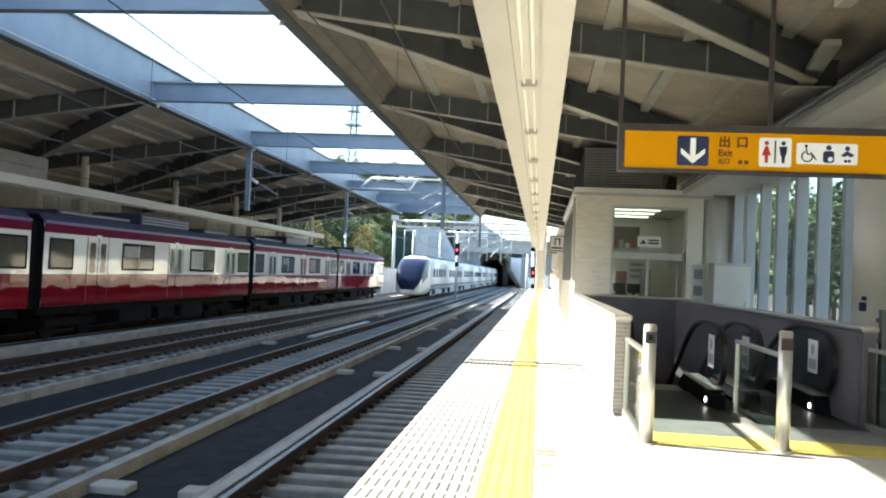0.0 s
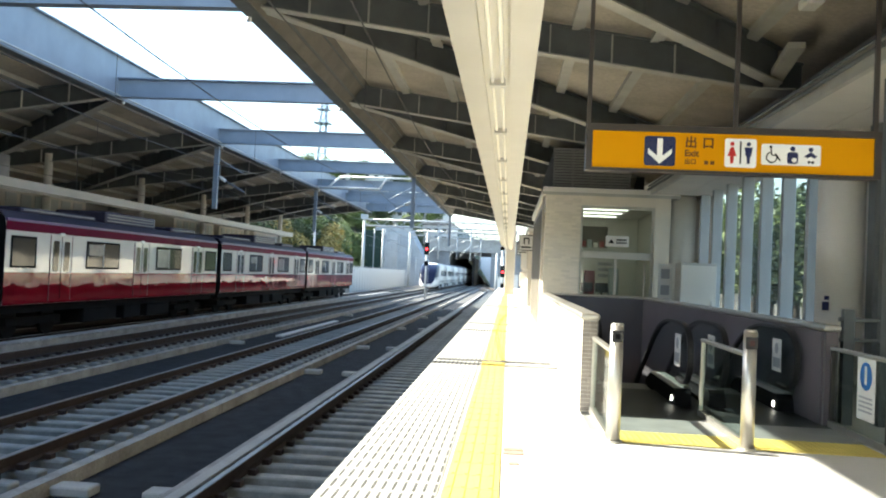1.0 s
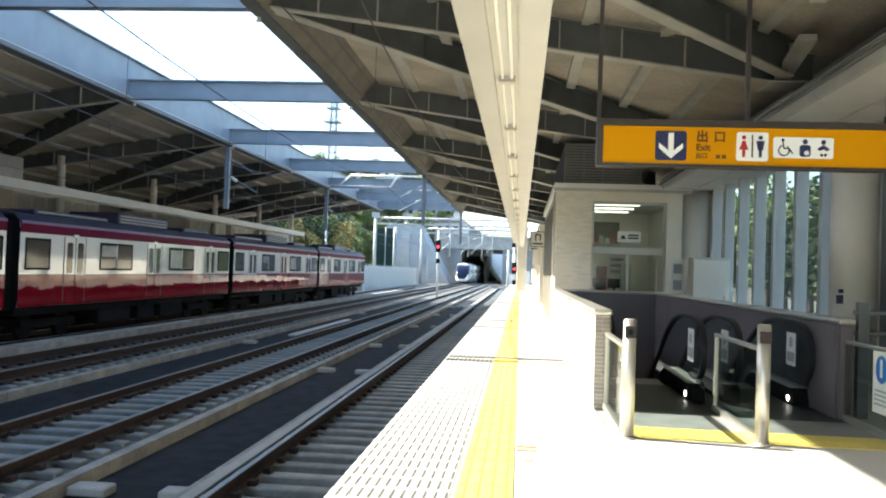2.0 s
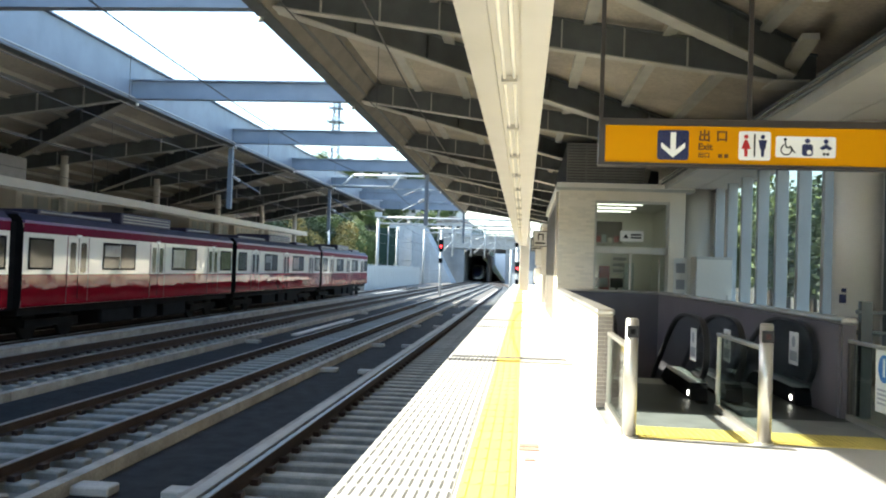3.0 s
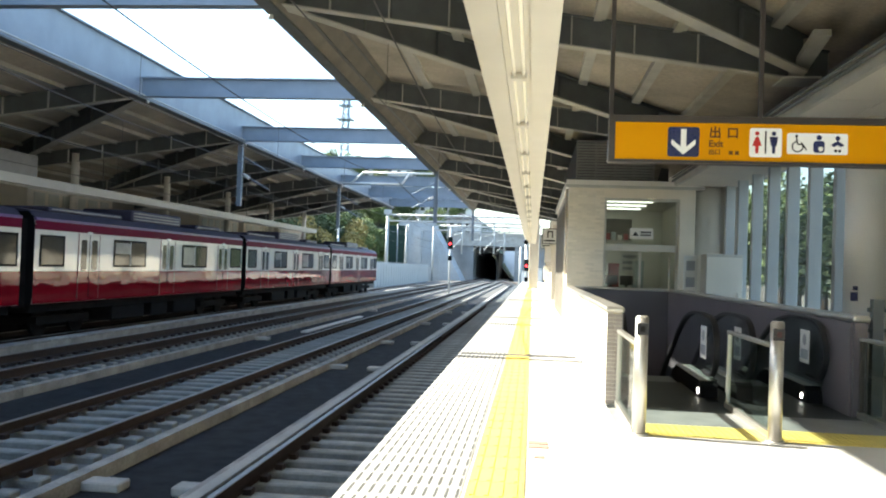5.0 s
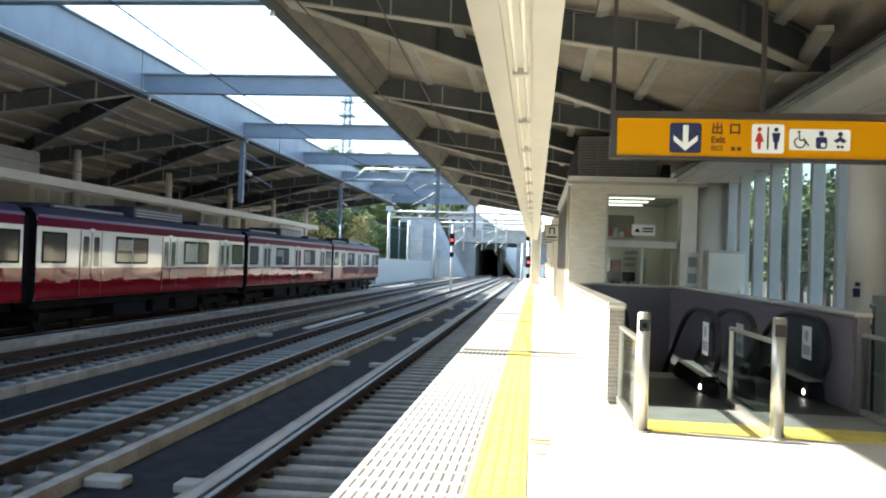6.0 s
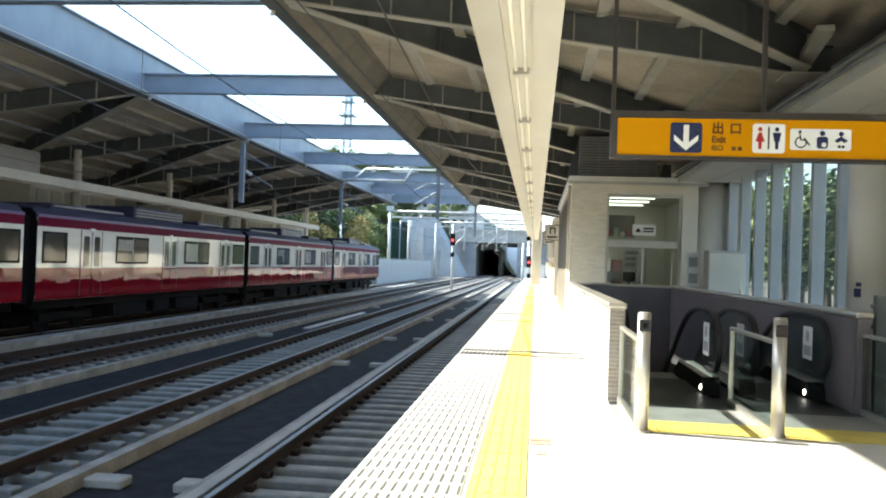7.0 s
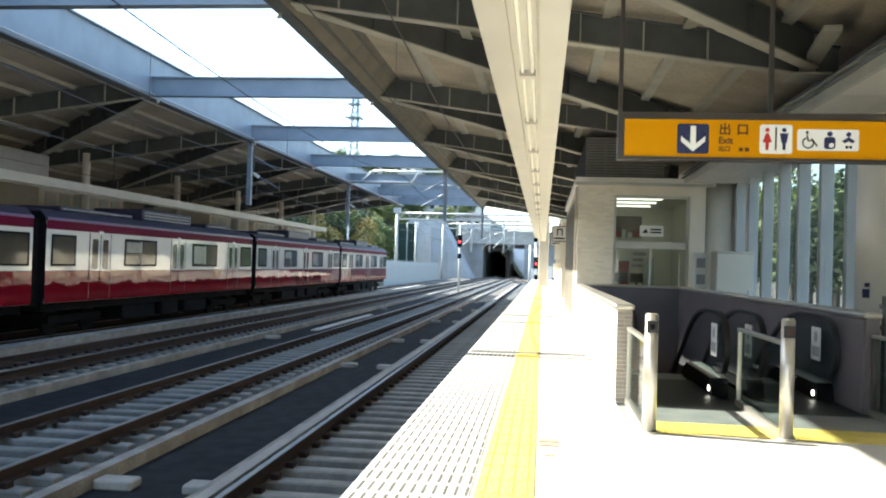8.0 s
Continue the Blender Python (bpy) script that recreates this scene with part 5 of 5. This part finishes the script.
# equipment huts at the end of the platform
for x, y, w, h in ((-1.2, 112, 0.5, 3.0), (0.6, 118, 0.7, 3.4)):
    k = thing("trackside_cabinet", "white trackside equipment cabinet", "cabinet", "trackside cabinets", pose(x, y, -1.7))
    part("body", bevel(boxes((-w, w, -0.5, 0.5, 0, h)), 0.05, 1), M["white"], k)
    part("door", boxes((-w + 0.05, w - 0.05, -0.52, -0.5, 0.1, h - 0.2)), M["white_wall"], k)

# bridge with the two openings, retaining wall, tunnel
bridge = tagged(thing("tunnel_bridge", "grey concrete bridge with a dark tunnel mouth over the tracks", "bridge"), kind="structure")
part("left_abutment", boxes((-20, -13.9, 198, 212, -1.7, 6.6)), M["bridge"], bridge)
part("right_abutment", boxes((-4.3, 40, 198, 245, -1.7, 6.6)), M["bridge"], bridge)
part("deck", boxes((-20, 40, 197.6, 212, 6.6, 9.6)), M["concrete_pale"], bridge)
part("back_deck", boxes((-8.65, 40, 212.01, 245, 6.6, 9.0)), M["bridge"], bridge)
part("kerb_band", boxes((-20, 40, 197.3, 197.6, 9.1, 9.7)), M["concrete_pale"], bridge)
for k in range(24):
    part("post", boxes((-19 + k * 2.2, -18.85 + k * 2.2, 197.5, 197.65, 9.6, 11.0)), M["galvanised"], bridge)
for z in (10.0, 10.4, 10.8):
    part("guard_rail", boxes((-20, 34, 197.5, 197.62, z, z + 0.12)), M["galvanised"], bridge)
tun = tagged(thing("tunnel", "dark concrete tunnel bore behind the bridge", "tunnel"), kind="structure")
part("left_wall", boxes((-15.6, -13.9, 212, 680, -1.7, 5.2)), M["bridge"], tun)
part("right_wall", boxes((-9.3, -8.7, 216, 680, -1.7, 5.2)), M["bridge"], tun)
part("vault", boxes((-15.6, -8.7, 216, 680, 5.2, 5.6)), M["bridge"], tun)
part("end", boxes((-15.6, -8.7, 680, 681, -1.7, 5.6)), M["bridge"], tun)
part("front_wall", boxes((-15.6, -8.7, 212.1, 216, 5.2, 8.0)), M["bridge"], tun)
part("floor", boxes((-13.9, -9.3, 216, 680, -1.69, -1.35)), M["ballast"], tun)
# slope added for a bright patch; its sunlight is only the white colour
cut = structure("wall_cutting", prism(bmesh.new(), [(252, -1.7), (258, 8.5), (260, 8.5), (260, -1.7)], -8.6, 30, "x"), M["white_wall"], "slope added beyond the bridge, white to stand for sunlit ground")

# stepped retaining wall, sloping down towards the tunnel
ret = tagged(thing("retaining_wall", "pale blue-grey concrete retaining wall with stepped courses", "wall"), kind="structure")
for i in range(13):
    z0, z1 = -1.7 + i * 0.98, -1.7 + (i + 1) * 0.98 - 0.04
    x1 = -15.2 - i * 0.55
    part("course", prism(bmesh.new(), [(-29.5, z0), (x1, z0), (x1 - 0.53, z1), (-29.5, z1)], 183 + i * 0.10, 196), M["retaining"], ret)
for x in (-24.5, -20.5):
    part("pilaster", boxes((x, x + 0.35, 182.6, 184.5, -1.7, 9 if x < -22 else 4.5)), M["retaining"], ret)


# ---------- hills, trees and houses ----------
def hill(name, x0, x1, y0, y1, height, label, seed):
    bm = bmesh.new()
    nx, ny = 40, 30
    rows = []
    for j in range(ny + 1):
        row = []
        for i in range(nx + 1):
            x, y = x0 + (x1 - x0) * i / nx, y0 + (y1 - y0) * j / ny
            row.append(bm.verts.new((x, y, height(x, y) + 1.5 * noise.noise(Vector((x * 0.04, y * 0.04, seed))))))
        rows.append(row)
    for a, b in zip(rows, rows[1:]):
        for i in range(nx):
            bm.faces.new((a[i], a[i + 1], b[i + 1], b[i])).smooth = True
    return tagged(structure(name, bm, M["hill"], label), category="hill")


def rise(x, y):
    """The hillside: high on the far side of the line, sinking towards the near side."""
    # ground lowered here to let light down to the white slope
    if x > -12 and y < 330:
        return -4.0
    side = min(1.0, max(0.0, (-x - 4) / 60))
    back = min(1.0, max(0.0, (y - 228) / 60))
    return 6.0 + min(22.0, 42 * side * back) + 1.5 * back


hill("hill_back", -260, 120, 232, 620, rise, "wooded hillside above the bridge", 1.0)
hill("hill_side", -170, -29.6, 84, 213, lambda x, y: -1.9 + min(1.0, (-x - 29.6) / 22) * 13, "wooded bank beside the line", 2.0)


def leaf_mesh(name, rx, rz, count, mat, rnd, holes=5):
    """A crown of many small leaf clumps gathered round several boughs."""
    bm = bmesh.new()
    centres = [(Vector((rnd.uniform(-0.6, 0.6) * rx, rnd.uniform(-0.6, 0.6) * rx, rnd.uniform(-0.5, 0.6) * rz)), rnd.uniform(0.35, 0.6)) for _ in range(9)]
    for _ in range(count):
        c, r = rnd.choice(centres)
        d = Vector((rnd.gauss(0, 1), rnd.gauss(0, 1), rnd.gauss(0, 1))).normalized() * rnd.uniform(0.55, 1.05) * r
        p = c + Vector((d.x * rx, d.y * rx, d.z * rz))
        s = rnd.uniform(0.055, 0.14) * rx ** 0.5
        u = Vector((rnd.uniform(-1, 1), rnd.uniform(-1, 1), rnd.uniform(-0.6, 0.6))).normalized()
        v = u.cross(Vector((rnd.uniform(-1, 1), rnd.uniform(-1, 1), rnd.uniform(-1, 1)))).normalized()
        bm.faces.new([bm.verts.new(p + u * s), bm.verts.new(p + v * s * 0.6), bm.verts.new(p - u * s), bm.verts.new(p - v * s * 0.6)])
    me = bpy.data.meshes.new(name)
    bm.to_mesh(me)
    bm.free()
    me.materials.append(mat)
    return me


rnd = random.Random(5)
# the golden crown has sunlight through leaves put into its colour
CROWNS = [leaf_mesh("crown", 2.6, 3.0, 5200, M[m], rnd) for m in ("leaf_dark", "leaf_mid", "leaf_sunlit", "leaf_mid")]


def tree(kind, x, y, z, s, label, group):
    t = thing("tree", label, "tree", group, pose(x, y, z, 0, 0, rnd.uniform(0, 360)))
    bm = rod(bmesh.new(), (0, 0, -0.3), (0.1 * s, 0, 3.2 * s), 0.20 * s, 8, 0.11 * s)
    for k in range(5):
        a = k * 1.26
        rod(bm, (0.08 * s, 0, (2.2 + 0.2 * k) * s), (1.3 * s * math.cos(a), 1.3 * s * math.sin(a), (3.8 + 0.35 * k) * s), 0.07 * s, 6, 0.02 * s)
    part("trunk", bm, M["bark"], t)
    cr = new("crown", CROWNS[kind])
    cr.parent = t
    cr.matrix_basis = pose(0, 0, 4.6 * s) @ Matrix.Scale(s, 4)
    return t


for i in range(34):
    x, y = rnd.uniform(-58, -31), rnd.uniform(88, 178)
    z = -1.9 + min(1.0, max(0, (-x - 29.6)) / 22) * 13
    k = rnd.choice((0, 0, 1, 1, 2))
    tree(k, x, y, z - 0.3, rnd.uniform(1.0, 1.7), ("dark green leafy tree on the bank", "green leafy tree on the bank", "leafy tree on the bank, coloured golden for sunlight", "green leafy tree on the bank")[k], "trees on the bank")
for i in range(26):
    x, y = rnd.uniform(-38, -30.5), 90 + i * 3.4
    k = rnd.choice((0, 1, 2, 1))
    tree(k, x, y, -1.9 + max(0.0, (-x - 29.6) / 22) * 13 - 0.3, rnd.uniform(0.9, 1.5), ("dark green leafy tree on the bank", "green leafy tree on the bank", "leafy tree on the bank, coloured golden for sunlight")[k], "trees on the bank")
for i in range(30):
    x, y = rnd.uniform(-75, -26), rnd.uniform(233, 246)
    k = rnd.choice((0, 1, 1))
    tree(k, x, y, rise(x, y) - 0.5, rnd.uniform(0.6, 1.0), "green leafy tree on the hillside", "trees on the hillside")
for i in range(40):
    x, y = rnd.uniform(-95, -22), rnd.uniform(236, 330)
    k = rnd.choice((0, 1, 1))
    tree(k, x, y, rise(x, y) - 0.5, rnd.uniform(0.9, 1.5), "green leafy tree on the hillside", "trees on the hillside")
for i in range(16):
    x, y = rnd.uniform(14, 32), 42 + i * 3.4
    k = rnd.choice((0, 1, 1))
    tree(k, x, y, -1.8, rnd.uniform(1.0, 1.5), "green leafy tree outside the window wall", "trees outside the windows")


def house(x, y, z, w, d, h, turn):
    b = thing("house", "white rendered house with a dark roof on the hillside", "house", "hillside houses", pose(x, y, z, 0, 0, turn))
    part("wall", boxes((-w / 2, w / 2, -d / 2, d / 2, -2, h)), M["house_white"], b)
    part("roof", prism(bmesh.new(), [(-w / 2 - 0.4, h), (w / 2 + 0.4, h), (0, h + 1.9)], -d / 2 - 0.4, d / 2 + 0.4), M["house_roof"], b)
    for k in range(3):
        for zz in (1.0, 3.6):
            if zz + 1.2 < h:
                wn = part("window", boxes((-w / 2 + 0.9 + k * w / 3.4, -w / 2 + 2.1 + k * w / 3.4, -d / 2 - 0.05, -d / 2, zz, zz + 1.2)), M["window"], b)
                part("sill", boxes((-w / 2 + 0.8 + k * w / 3.4, -w / 2 + 2.2 + k * w / 3.4, -d / 2 - 0.12, -d / 2, zz - 0.1, zz)), M["house_white"], wn)
    return b


for x, y, w, h, tr_ in ((-33, 250, 9, 6, 12), (-24, 262, 8, 6, -10), (-44, 270, 10, 6, 20), (-55, 285, 10, 6, -15), (-28, 290, 9, 6, 8), (-20, 244, 8, 5.5, -12), (-37, 262, 9, 6, 4), (-30, 240, 7, 5, 18)):
    house(x, y, rise(x, y), w, 8, h, tr_)

# lattice mast on the hill
mast = thing("lattice_mast", "tall steel lattice radio mast on the hill", "tower", m=pose(-68.8, 300, 27))
H = 36.0
for sx, sy in ((-1, -1), (1, -1), (1, 1), (-1, 1)):
    part("leg", rod(bmesh.new(), (sx * 1.6, sy * 1.6, -4), (sx * 0.9, sy * 0.9, H), 0.22, 8), M["steel_blue"], mast)
for k in range(14):
    z = k * H / 14
    w = 1.6 - 0.7 * z / H
    for a, b in (((-w, -w), (w, -w)), ((w, -w), (w, w)), ((w, w), (-w, w)), ((-w, w), (-w, -w))):
        part("diagonal", rod(bmesh.new(), (*a, z), (*b, z + H / 14), 0.12, 5), M["steel_blue"], mast)
        part("strut", rod(bmesh.new(), (*a, z), (*b, z), 0.12, 5), M["steel_blue"], mast)
for z, r in ((26, 2.8), (31, 2.2), (36, 2.6)):
    pf = part("platform_ring", boxes((-r, r, -r, r, z, z + 0.3)), M["steel_blue"], mast)
    for k in range(4):
        part("antenna", boxes((-r + k * r / 1.6, -r + k * r / 1.6 + 0.3, -r - 0.2, -r, z - 1, z + 1.4)), M["galvanised"], pf)


# ---------- what moves ----------
def motions():
    walk(express, [(0.5 * k, pose(TRACKS[2], 74 + 46 * 0.5 * k, RAIL + 0.07)) for k in range(17)])


motions()
